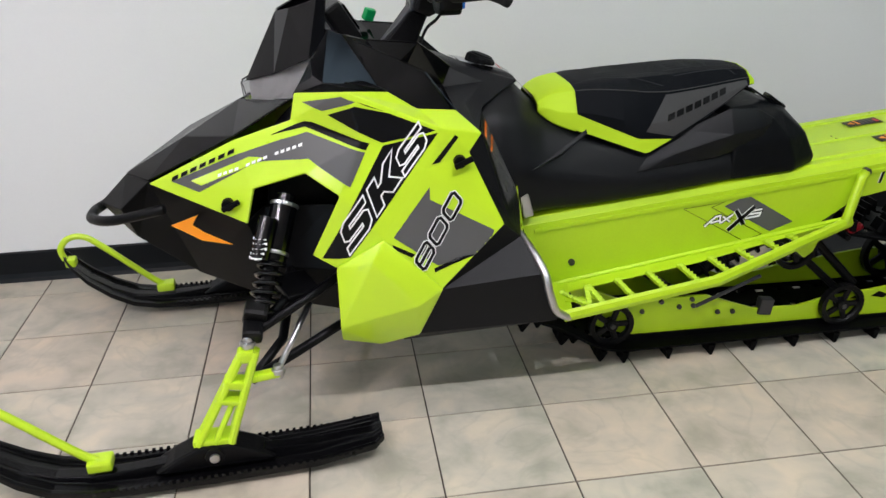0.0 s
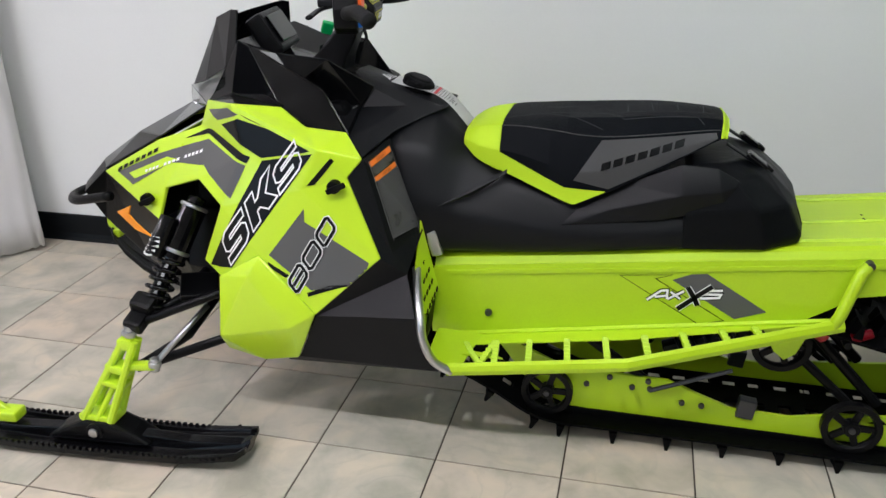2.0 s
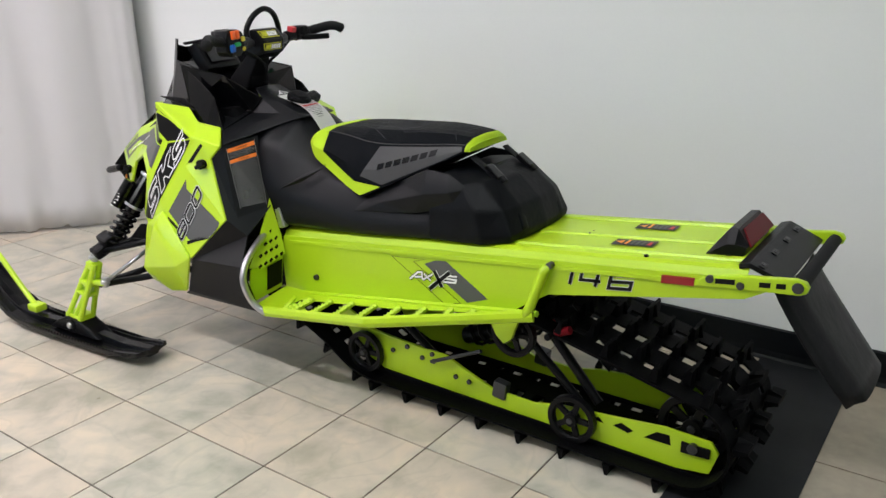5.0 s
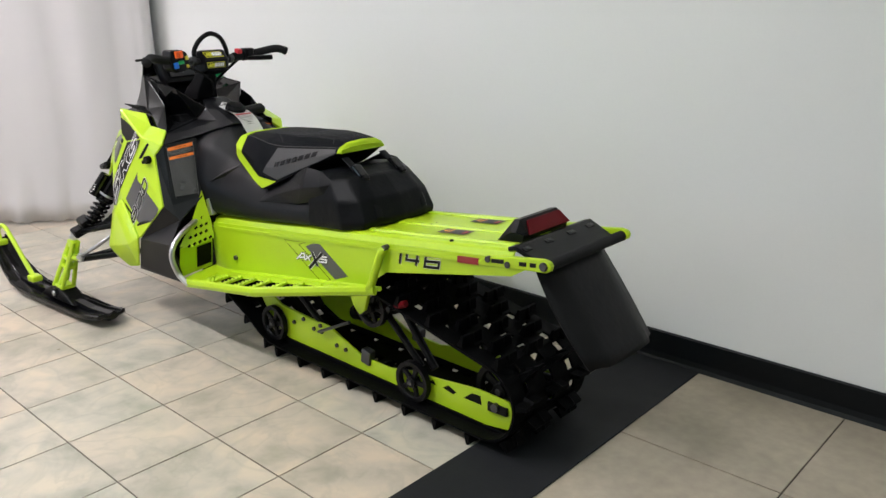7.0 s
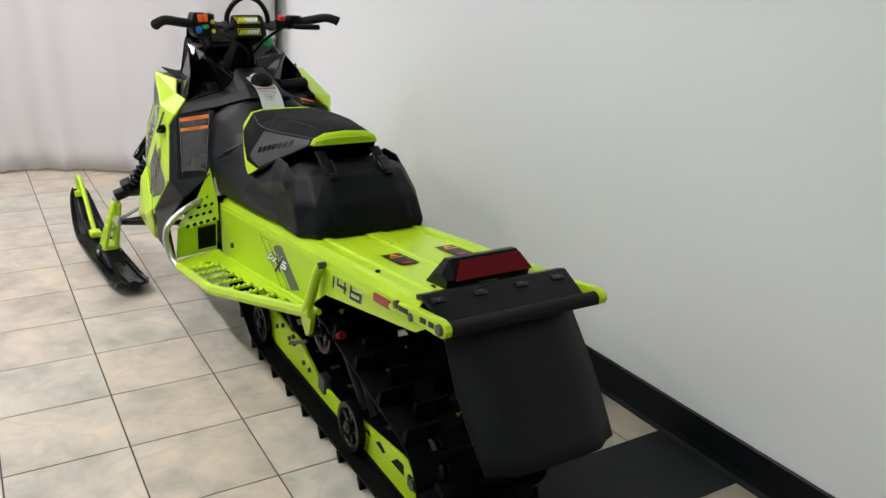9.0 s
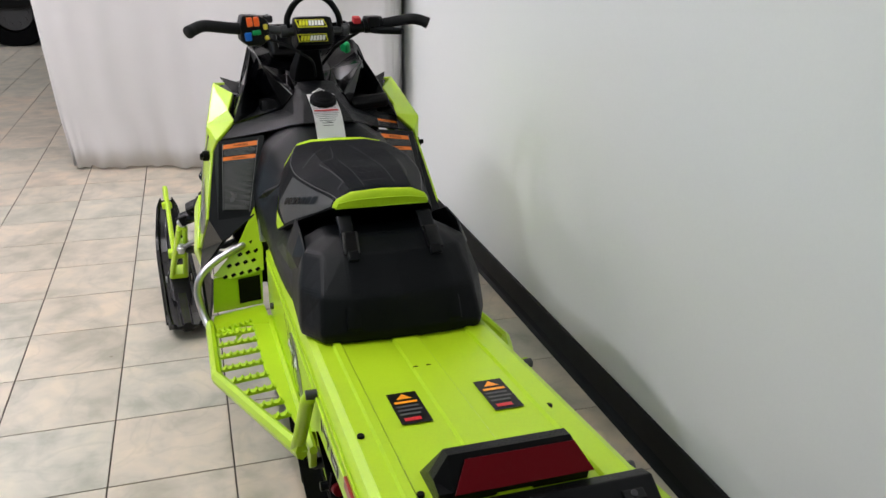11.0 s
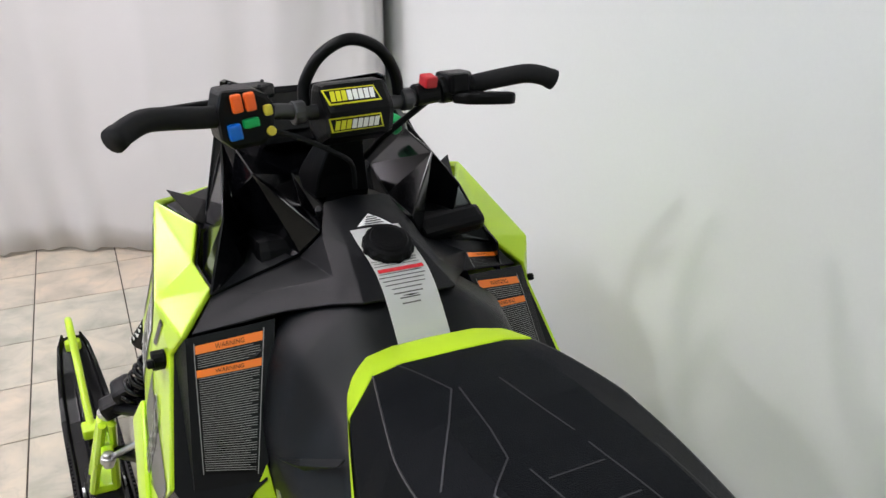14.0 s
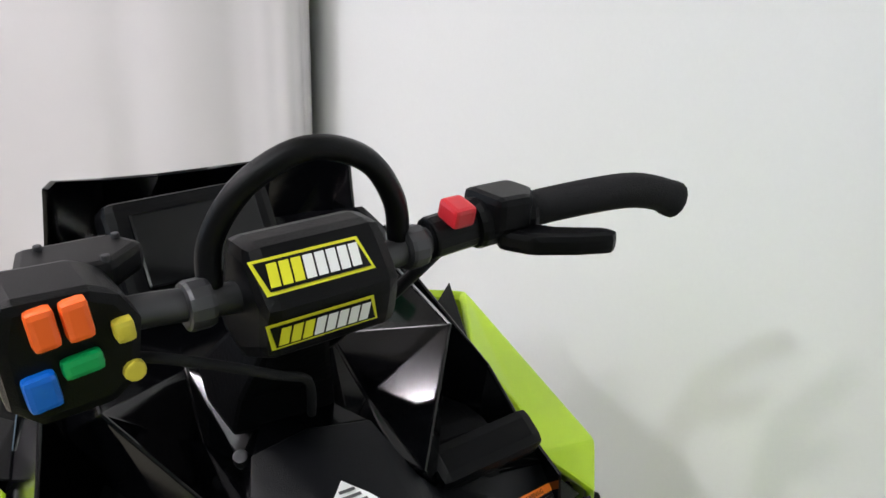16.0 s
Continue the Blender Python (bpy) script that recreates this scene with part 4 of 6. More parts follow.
part("snow_flap", fb, flap_rubber, sled, "black moulded rubber snow flap", True)

# skis
def ski(side, yaw):
    m = pose(-0.561, -0.492 * side, 0, 0, 0, yaw)
    # along -x is forward; height of the sole and half width along the ski
    stations = [(0.425, 0.050, 0.050), (0.40, 0.036, 0.066), (0.25, 0.016, 0.074), (0.0, 0.012, 0.074), (-0.20, 0.014, 0.074), (-0.30, 0.020, 0.074), (-0.38, 0.038, 0.073), (-0.45, 0.075, 0.068), (-0.52, 0.130, 0.058), (-0.565, 0.182, 0.046), (-0.585, 0.215, 0.028)]
    rings = []
    for x, z, w in stations:
        rings.append([(x, -w, z + 0.024), (x, -w, z + 0.006), (x, -w * 0.35, z), (x, -w * 0.22, z - 0.010), (x, w * 0.22, z - 0.010), (x, w * 0.35, z), (x, w, z + 0.006), (x, w, z + 0.024), (x, w * 0.8, z + 0.024), (x, w * 0.72, z + 0.012), (x, w * 0.3, z + 0.014), (x, w * 0.22, z + 0.040 * max(0, 1 - abs(x) * 1.8) + 0.014), (x, -w * 0.22, z + 0.040 * max(0, 1 - abs(x) * 1.8) + 0.014), (x, -w * 0.3, z + 0.014), (x, -w * 0.72, z + 0.012), (x, -w * 0.8, z + 0.024)])
    bm = soften(loft(rings), 0.003, 2, 30)
    bm.transform(m)
    ob = part("ski", bm, ski_black, sled, "black moulded plastic ski")
    teeth = []
    for i in range(40):
        for w in (-0.070, 0.070):
            teeth.append(box((0.36 - i * 0.018, w, 0.041 if i else 0.05), (0.009, 0.008, 0.008), 0.001))
    tb = join(*teeth)
    tb.transform(m)
    part("edge_teeth", tb, ski_black, ob)["kind"] = "stuff"
    lp = spline([(-0.265, 0, 0.080), (-0.31, 0, 0.105), (-0.46, 0, 0.250), (-0.515, 0, 0.292), (-0.565, 0, 0.290), (-0.595, 0, 0.255), (-0.588, 0, 0.215)], 6)
    lb = tube(lp, 0.011, 10)
    lb.transform(m)
    part("ski_loop", lb, lime, ob, "lime ski grab loop", True)
    for x, z, size in ((-0.275, 0.078, (0.06, 0.05, 0.03)), (-0.570, 0.205, (0.035, 0.045, 0.03))):
        ft = box((x, 0, z), size, 0.008)
        ft.transform(m)
        part("loop_foot", ft, lime, ob, "lime loop mount")
    sd = join(prism([(-0.15, 0.040), (-0.10, 0.072), (-0.04, 0.100), (0.04, 0.100), (0.10, 0.072), (0.15, 0.040)], -0.052, 0.026, 0.010), rod((0, -0.045, 0.074), (0, 0.045, 0.074), 0.024, 18, 0.003))
    sd.transform(m)
    part("saddle", sd, satin_black, ob, "black ski saddle")
    bt = rod((0, -0.052, 0.074), (0, 0.050, 0.074), 0.013, 14, 0.003)
    bt.transform(m)
    part("saddle_bolt", bt, steel, ob, "steel ski bolt")
    # carved spindle
    sp = join(*[rod((-0.535 + dx0, (-0.490 + dy) * side, 0.098), (-0.453 + dx1, (-0.457 + dy * 0.4) * side, 0.325), 0.0105, 8, 0.002) for dx0, dx1, dy in ((-0.062, -0.014, 0.026), (0.018, 0.018, 0.026), (-0.062, -0.014, -0.026), (0.018, 0.018, -0.026))],
              rod((-0.556, -0.516 * side, 0.100), (-0.500, -0.484 * side, 0.205), 0.008, 8, 0.002), box((-0.460, -0.459 * side, 0.316), (0.044, 0.040, 0.034), 0.010), box((-0.488, -0.470 * side, 0.246), (0.066, 0.046, 0.022), 0.006, pose(0, 0, 0, 0, 10, 0)), box((-0.505, -0.477 * side, 0.205), (0.072, 0.050, 0.014), 0.004, pose(0, 0, 0, 0, 10, 0)),
              box((-0.557, -0.490 * side, 0.104), (0.106, 0.060, 0.020), 0.006), box((-0.425, -0.466 * side, 0.256), (0.090, 0.028, 0.020), 0.007, pose(0, 0, 0, 0, -8, 0)))
    part("spindle", sp, lime, sled, "lime cast steering spindle")


ski(1, 4)
ski(-1, 4)

# front suspension
for s in SIDES:
    F = lambda *p: flip(p, s)
    part("upper_ball_joint", join(rod(F(-0.453, -0.468, 0.328), F(-0.450, -0.466, 0.366), 0.013, 16, 0.003), rod(F(-0.453, -0.468, 0.340), F(-0.452, -0.467, 0.352), 0.020, 16, 0.003)), steel, sled, "steel ball joint")
    part("upper_arm", join(tube([F(-0.452, -0.468, 0.362), F(-0.36, -0.36, 0.40), F(-0.34, -0.20, 0.44)], 0.012, 10), tube([F(-0.452, -0.468, 0.362), F(-0.28, -0.34, 0.405), F(-0.12, -0.20, 0.45)], 0.012, 10)), satin_black, sled, "black tubular upper suspension arm", True)
    part("lower_arm", join(tube([F(-0.455, -0.462, 0.235), F(-0.38, -0.32, 0.265), F(-0.36, -0.18, 0.32)], 0.013, 10), tube([F(-0.455, -0.462, 0.235), F(-0.20, -0.28, 0.285), F(-0.06, -0.18, 0.31)], 0.013, 10)), satin_black, sled, "black tubular lower suspension arm", True)
    part("tie_rod", join(rod(F(-0.385, -0.475, 0.268), F(-0.300, -0.33, 0.372), 0.008, 10), rod(F(-0.386, -0.480, 0.246), F(-0.386, -0.477, 0.282), 0.012, 14, 0.003), rod(F(-0.386, -0.480, 0.258), F(-0.386, -0.478, 0.272), 0.017, 14, 0.003)), alu, sled, "bare metal tie rod", True)
    lo, hi = Vector(F(-0.425, -0.415, 0.375)), Vector(F(-0.335, -0.245, 0.645))
    at = lambda h: lo.lerp(hi, h)
    shock = part("shock_body", join(rod(at(0.46), at(0.93), 0.034, 18, 0.004), rod(at(0.93), at(1.0), 0.024, 14, 0.004), rod(at(0), at(0.46), 0.020, 14)), gloss_black, sled, "black coil-over shock body")
    coil = []
    axis = (hi - lo).normalized()
    u = axis.orthogonal().normalized()
    v = axis.cross(u)
    for i in range(91):
        h = 0.03 + 0.47 * i / 90
        an = i / 90 * 2 * math.pi * 6.5
        coil.append(at(h) + (u * math.cos(an) + v * math.sin(an)) * 0.032)
    part("spring", tube(coil, 0.0062, 7), gloss_black, shock, "black coil spring", True)
    for h in (0.90, 0.52):
        part("collar", rod(at(h), at(h + 0.03), 0.037, 18, 0.003), steel, shock, "bright metal collar")
    off = Vector((-0.036, -0.050 * s, 0.0))
    res = part("reservoir", rod(at(0.55) + off, at(0.88) + off, 0.024, 16, 0.004), gloss_black, shock, "black shock reservoir with pale lettering bars")
    for h in (0.59, 0.625, 0.66, 0.70, 0.735):
        for q in range(4):
            a_ = math.pi * (1.02 + 0.13 * q + 0.05 * math.sin(h * 40))
            d_ = Vector((math.cos(a_ + 0.5), math.sin(a_ + 0.5) * s, 0)) * 0.0236
            part("lettering_bar", box(at(h) + off + d_, (0.009, 0.007, 0.0040 + 0.0020 * ((q + int(h * 100)) % 2)), 0.0005), decal_white, res)
    part("arm_knuckle", join(box(F(-0.438, -0.440, 0.372), (0.050, 0.075, 0.040), 0.010, pose(0, 0, 0, 20 * s, 8, 0)), box(F(-0.430, -0.418, 0.400), (0.060, 0.05, 0.060), 0.012, pose(0, 0, 0, 25 * s, 15, 0)), box(F(-0.33, -0.31, 0.415), (0.10, 0.10, 0.018), 0.006, pose(0, 0, 0, 16 * s, 6, 30 * s))), satin_black, sled, "black cast suspension arm knuckle")

# handlebar in its own turned frame
BAR = pose(0.062, 0.007, 1.098, 0, 0, 7)


def turned(bm):
    bm.transform(BAR)
    return bm


bar_way = spline([(0.024, -0.245, 0.022), (0.012, -0.205, 0.018), (0.004, -0.14, 0.015), (0.0, -0.06, 0.004), (0.0, 0.06, 0.004), (0.004, 0.14, 0.015), (0.011, 0.196, 0.019), (0.022, 0.225, 0.025)], 6)
handlebar = part("handlebar", turned(tube(bar_way, 0.0125, 12)), dark_metal, sled, "dark metal handlebar turned to one side", True)
GRIPS = [[(0.012, -0.205, 0.018), (0.026, -0.250, 0.023), (0.048, -0.305, 0.032), (0.068, -0.340, 0.037), (0.086, -0.366, 0.032), (0.104, -0.388, 0.024)],
         [(0.011, 0.196, 0.019), (0.024, 0.229, 0.026), (0.046, 0.268, 0.035), (0.064, 0.296, 0.040), (0.074, 0.321, 0.036), (0.082, 0.342, 0.027)]]
for gw in GRIPS:
    way = spline(gw, 5)
    part("grip", turned(tube(way, [0.0165 + 0.0012 * (q < 2 or q > len(way) - 4) for q in range(len(way))], 14)), foam_grip, handlebar, "black rubber grip", True)
pad = prism([(-0.045, -0.035), (-0.020, 0.048), (0.020, 0.050), (0.052, 0.012), (0.045, -0.030), (0.0, -0.052)], -0.080, 0.036, 0.012)
part("bar_pad", turned(pad), satin_black, handlebar, "black padded bar cover with yellow and white graphics")
strap_way = spline([(-0.003, -0.085, 0.015), (-0.008, -0.080, 0.050), (0.004, -0.056, 0.092), (0.014, -0.012, 0.114), (0.010, 0.040, 0.097), (0.0, 0.074, 0.055), (-0.003, 0.082, 0.015)], 6)
part("mountain_strap", turned(tube(strap_way, 0.0098, 10)), satin_black, handlebar, "black grab strap loop", True)
for y in (-0.098, 0.092):
    part("strap_clamp", turned(rod((0.002, y - 0.010, 0.008), (0.002, y + 0.010, 0.008), 0.019, 14, 0.004)), dark_metal, handlebar, "dark metal clamp")
switch = part("switch_block", turned(prism([(-0.152, -0.012), (-0.146, 0.030), (-0.158, 0.050), (-0.176, 0.058), (-0.226, 0.060), (-0.234, 0.030), (-0.232, -0.012), (-0.214, -0.028), (-0.170, -0.026)], -0.016, 0.042, 0.008, plane="yz")), satin_black, handlebar, "black switch block with coloured buttons")
for y, z, size, mt, nm in ((-0.206, 0.041, (0.014, 0.0165, 0.027), orange_button, "orange button"), (-0.1865, 0.042, (0.014, 0.0165, 0.027), orange_button, "orange button"), (-0.187, 0.011, (0.012, 0.025, 0.014), green_button, "green button"), (-0.212, 0.000, (0.014, 0.020, 0.024), blue_button, "blue button"), (-0.1605, 0.027, (0.014, 0.013, 0.016), yellow_button, "yellow button")):
    part("button", turned(box((0.043, y, z), size, 0.004, pose(0, 0, 0, 6, 0, 0))), mt, switch, nm)
part("button", turned(rod((0.036, -0.157, -0.005), (0.046, -0.157, -0.005), 0.0075, 12, 0.002)), yellow_button, switch, "small round yellow button")
part("brake_lever", turned(tube(spline([(-0.030, -0.165, 0.030), (-0.048, -0.22, 0.028), (-0.045, -0.328, 0.024)], 5), 0.008, 8, flat=0.6)), satin_black, handlebar, "black brake lever", True)
res_ = part("brake_reservoir", turned(prism([(-0.060, -0.198), (-0.010, -0.212), (-0.004, -0.150), (-0.030, -0.120), (-0.058, -0.135)], 0.030, 0.052, 0.006, plane="xy")), satin_black, handlebar, "black brake fluid reservoir")
for q in ((-0.050, -0.185), (-0.012, -0.195), (-0.010, -0.152), (-0.045, -0.135)):
    part("screw", turned(rod((q[0], q[1], 0.050), (q[0], q[1], 0.0555), 0.003, 10, 0.001)), dark_metal, res_)
part("throttle_block", turned(join(rod((0.005, 0.153, 0.017), (0.014, 0.214, 0.023), 0.024, 16, 0.006), prism([(-0.012, 0.157), (0.036, 0.161), (0.040, 0.194), (0.020, 0.213), (-0.010, 0.209)], 0.012, 0.047, 0.007, plane="xy"))), satin_black, handlebar, "black throttle block")
thr = prism([(0.012, 0.176), (0.030, 0.168), (0.056, 0.184), (0.078, 0.219), (0.092, 0.248), (0.086, 0.260), (0.072, 0.256), (0.046, 0.219), (0.026, 0.204)], -0.004, 0.016, 0.006, plane="xy")
part("throttle_lever", turned(thr), satin_black, handlebar, "black thumb throttle")
part("kill_switch_base", turned(rod((0.002, 0.108, 0.012), (0.005, 0.160, 0.016), 0.019, 14, 0.003)), satin_black, handlebar, "black switch collar")
part("kill_switch", turned(box((0.016, 0.129, 0.037), (0.026, 0.023, 0.019), 0.004, pose(0, 0, 0, 0, 12, 0))), red_plastic, handlebar, "red stop switch")
part("tether_tag", box((-0.080, 0.125, 1.036), (0.032, 0.020, 0.034), 0.005, pose(0, 0, 0, 20, 15, 30)), green_button, handlebar, "green tether tag")
part("steering_post", join(rod((-0.06, -0.008, 0.955), (0.050, -0.008, 1.09), 0.020, 12), box((0.045, -0.008, 1.085), (0.05, 0.07, 0.04), 0.006)), dark_metal, handlebar, "dark steering post")
part("brake_hose", tube(spline([(0.085, -0.160, 1.088), (0.100, -0.110, 1.078), (0.090, -0.040, 1.040), (0.066, -0.004, 1.010), (0.046, 0.006, 0.962)], 6), 0.0042, 8), foam_grip, handlebar, "dark grey hose", True)
part("throttle_cable", tube(spline([(0.03, 0.165, 1.105), (0.045, 0.08, 1.058), (0.02, 0.06, 1.03), (0.0, 0.04, 1.0), (-0.05, 0.02, 0.965)], 6), 0.006, 8), matte_black, handlebar, "black cable", True)

# rails and wheels of the rear suspension
RAIL = [(0.46, 0.245), (0.50, 0.255), (0.62, 0.200), (0.80, 0.188), (0.91, 0.186), (1.00, 0.150), (1.08, 0.122), (1.22, 0.118), (1.32, 0.140), (1.45, 0.152), (1.62, 0.172), (1.745, 0.168), (1.765, 0.140), (1.745, 0.075), (1.66, 0.062), (0.66, 0.070), (0.56, 0.110)]


def wheel(x, y, z, r, w=0.022, spokes=5, parent=None):
    prof = [(r, -w / 2), (r, w / 2), (r * 0.80, w / 2), (r * 0.74, w * 0.2), (r * 0.74, -w * 0.2), (r * 0.80, -w / 2)]
    bm = bmesh.new()
    seg = 28
    rings = [[bm.verts.new((x + a * math.cos(2 * math.pi * i / seg), y + b, z + a * math.sin(2 * math.pi * i / seg))) for a, b in prof] for i in range(seg)]
    for i in range(seg):
        for j in range(6):
            bm.faces.new((rings[i][j], rings[(i + 1) % seg][j], rings[(i + 1) % seg][(j + 1) % 6], rings[i][(j + 1) % 6]))
    bmesh.ops.recalc_face_normals(bm, faces=bm.faces)
    rim = [bm]
    for i in range(spokes):
        an = 2 * math.pi * i / spokes
        sp_ = box((r * 0.48, 0, 0), (r * 0.62, w * 0.5, r * 0.24), 0.003)
        sp_.transform(Matrix.Translation((x, y, z)) @ Matrix.Rotation(an, 4, "Y"))
        rim.append(sp_)
    rim.append(rod((x, y - w * 0.7, z), (x, y + w * 0.7, z), r * 0.28, 16, 0.003))
    ob = part("idler_wheel", join(*rim), satin_black, parent or sled, "black spoked idler wheel")
    part("axle_bolt", rod((x, y - w * 0.95, z), (x, y + w * 0.95, z), r * 0.12, 10, 0.002), dark_metal, ob)
    return ob


for s in SIDES:
    rail = part("rail", prism(RAIL, -0.148, -0.138, 0.002, s), lime_board, sled, "lime suspension rail with cut-outs")
    # openings are not cut: black slivers give the dark seen through the rail
    for tri_ in (((1.40, 0.128), (1.432, 0.142), (1.448, 0.128)), ((1.475, 0.130), (1.50, 0.146), (1.535, 0.132), (1.52, 0.120)), ((1.565, 0.124), (1.60, 0.152), (1.635, 0.154), (1.64, 0.124))):
        part("cut_out", prism(tri_, -0.1485, -0.1482, 0, s), matte_black, rail)
    part("axle_slot", prism([(1.668, 0.118), (1.668, 0.150), (1.745, 0.150), (1.745, 0.122)], -0.156, -0.148, 0.003, s), satin_black, rail)
    part("slide_shoe", prism([(0.58, 0.075), (0.66, 0.050), (1.70, 0.044), (1.74, 0.06), (1.70, 0.062), (0.66, 0.070)], -0.152, -0.134, 0.002, s), matte_black, rail, "black slide runner")
    part("stop_block", box(flip((1.111, -0.143, 0.128), s), (0.045, 0.03, 0.055), 0.005, pose(0, 0, 0, 0, 8, 0)), dark_metal, rail, "grey metal stop block")
    for x, z in ((0.70, 0.15), (0.76, 0.178), (0.82, 0.155), (0.95, 0.125), (1.0, 0.122), (0.866, 0.155), (0.86, 0.178)):
        part("rail_bolt", rod(flip((x, -0.147, z), s), flip((x, -0.156, z), s), 0.008, 10, 0.002), dark_metal, rail)
    wheel(0.596, -0.155 * s, 0.125, 0.070)
    wheel(1.360, -0.155 * s, 0.122, 0.072)
    wheel(1.165, -0.152 * s, 0.335, 0.070)
    wheel(1.680, -0.087 * s, 0.170, 0.095)
part("rear_axle", rod((1.70, -0.15, 0.140), (1.70, 0.15, 0.140), 0.014, 12), dark_metal, sled, "dark metal rear axle")
part("carrier_axle", rod((1.165, -0.20, 0.335), (1.165, 0.20, 0.335), 0.012, 12), dark_metal, sled, "dark metal carrier axle")
for s in SIDES:
    part("rear_arm", join(rod((1.165, -0.11 * s, 0.335), (1.36, -0.11 * s, 0.16), 0.012, 10), rod((1.20, -0.09 * s, 0.40), (1.42, -0.11 * s, 0.17), 0.014, 10)), satin_black, sled, "black suspension arm")
    part("front_arm", rod((0.52, -0.11 * s, 0.40), (0.87, -0.12 * s, 0.16), 0.013, 10), satin_black, sled, "black suspension arm")
    part("limiter_rod", rod((0.866, -0.152 * s, 0.160), (1.06, -0.165 * s, 0.255), 0.006, 8), dark_metal, sled, "dark rod")
part("rebound_adjuster", rod((1.312, -0.178, 0.384), (1.356, -0.176, 0.404), 0.012, 14, 0.003), red_lens, sled, "dark red suspension adjuster")
part("adjuster_bracket", rod((1.300, -0.205, 0.378), (1.300, -0.120, 0.378), 0.010, 10, 0.002), satin_black, sled, "black cross shaft")
part("rear_shock", join(rod((0.90, 0.0, 0.20), (1.22, 0.0, 0.34), 0.028, 16, 0.004), tube([Vector((0.93, 0, 0.213)).lerp(Vector((1.16, 0, 0.315)), i / 80) + Vector((-0.4 * math.sin(i / 80 * 44), math.cos(i / 80 * 44), 0.91 * math.sin(i / 80 * 44))) * 0.038 for i in range(81)], 0.006, 6)), satin_black, sled, "black rear shock with spring")
part("red_shock_cap", rod((1.235, -0.10, 0.375), (1.275, -0.10, 0.345), 0.022, 14, 0.004), red_plastic, sled, "red shock end")

# track
def track_way():
    rear, front = Vector((1.680, 0, 0.170)), Vector((0.16, 0, 0.36))
    R, r = 0.128, 0.100
    pts = [Vector((x, 0, 0.042)) for x in np.linspace(0.64, 1.66, 40)]
    pts += [rear + Vector((math.sin(a) * R, 0, -math.cos(a) * R)) for a in np.linspace(0.05, math.pi * 0.93, 14)]
    pts += [Vector((1.36, 0, 0.375)), Vector((1.165, 0, 0.420)), Vector((0.9, 0, 0.45)), Vector((0.5, 0, 0.468))]
    pts += [front + Vector((-math.sin(a) * r, 0, math.cos(a) * r)) for a in np.linspace(0.0, math.pi * 0.80, 10)]
    pts += [Vector((0.40, 0, 0.150)), Vector((0.55, 0, 0.062))]
    return spline(pts, 4, True)


way = track_way()
acc = [0.0]
for p, q in zip(way, way[1:] + way[:1]):
    acc.append(acc[-1] + (q - p).length)
ROWS_N = round(acc[-1] / 0.0705)
pitch = acc[-1] / ROWS_N


def on_track(d):
    d %= acc[-1]
    i = max(0, min(len(way) - 1, int(np.searchsorted(acc, d)) - 1))
    f = (d - acc[i]) / max(1e-9, acc[i + 1] - acc[i])
    a, b = way[i], way[(i + 1) % len(way)]
    return a.lerp(b, f), (b - a).normalized()


def belt():
    """The rubber belt: one sheet with a row of windows at every pitch."""
    bm = bmesh.new()
    ys = [-0.190, -0.128, -0.098, -0.020, 0.020, 0.098, 0.128, 0.190]
    open_cols = (1, 3, 5)
    cuts = (-0.25, 0.0, 0.25, 0.5)
    rows = []
    for i in range(ROWS_N):
        for c in cuts:
            p, d = on_track((i + c) * pitch)
            rows.append([bm.verts.new(p + Vector((0, y, 0))) for y in ys])
    n_ = len(rows)
    for r_ in range(n_):
        a, b = rows[r_], rows[(r_ + 1) % n_]
        for j in range(7):
            if j in open_cols and r_ % 4 in (2, 3):
                continue
            bm.faces.new((a[j], a[j + 1], b[j + 1], b[j]))
    bmesh.ops.recalc_face_normals(bm, faces=bm.faces)
    bmesh.ops.solidify(bm, geom=bm.faces[:], thickness=0.008)
    return bm


track = part("track", belt(), rubber, sled, "black rubber track with tall paddles")


def paddle_mesh(w, h):
    mid_ = ((-w, 0.011, 0.004), (-0.010, 0.011, 0.004), (0.0, 0.022, 0.007), (0.010, 0.011, 0.004), (w, 0.011, 0.004))
    b_ = loft([[(-t0, y, 0), (t0, y, 0), (t1, y * 0.93, h), (-t1, y * 0.93, h)] for y, t0, t1 in mid_])
    me = bpy.data.meshes.new("paddle")
    b_.to_mesh(me)
    b_.free()
    me.materials.append(rubber)
    return me


WIDE, SLIM = paddle_mesh(0.048, 0.036), paddle_mesh(0.040, 0.036)
for i in range(ROWS_N):
    p, d = on_track(i * pitch)
    out = Vector((d.z, 0, -d.x))
    for y, me in (((-0.142, WIDE), (0.0, SLIM), (0.142, WIDE)) if i % 2 == 0 else ((-0.080, WIDE), (0.080, WIDE))):
        ob = new("paddle", me)
        ob.parent = track
        m = Matrix((d, Vector((0, 1, 0)), out)).transposed().to_4x4()
        m.translation = p + out * 0.006 + Vector((0, y, 0))
        ob.matrix_parent_inverse = Matrix()
        ob.matrix_local = m
sled.location.y = -MID

# ---- graphics, labels and lettering ----
from mathutils.bvhtree import BVHTree
from mathutils.geometry import tessellate_polygon


def skin(*obs):
    co, fs = [], []
    for ob in obs:
        k = len(co)
        co += [v.co.copy() for v in ob.data.vertices]
        fs += [[k + i for i in p.vertices] for p in ob.data.polygons]
    return BVHTree.FromPolygons(co, fs)


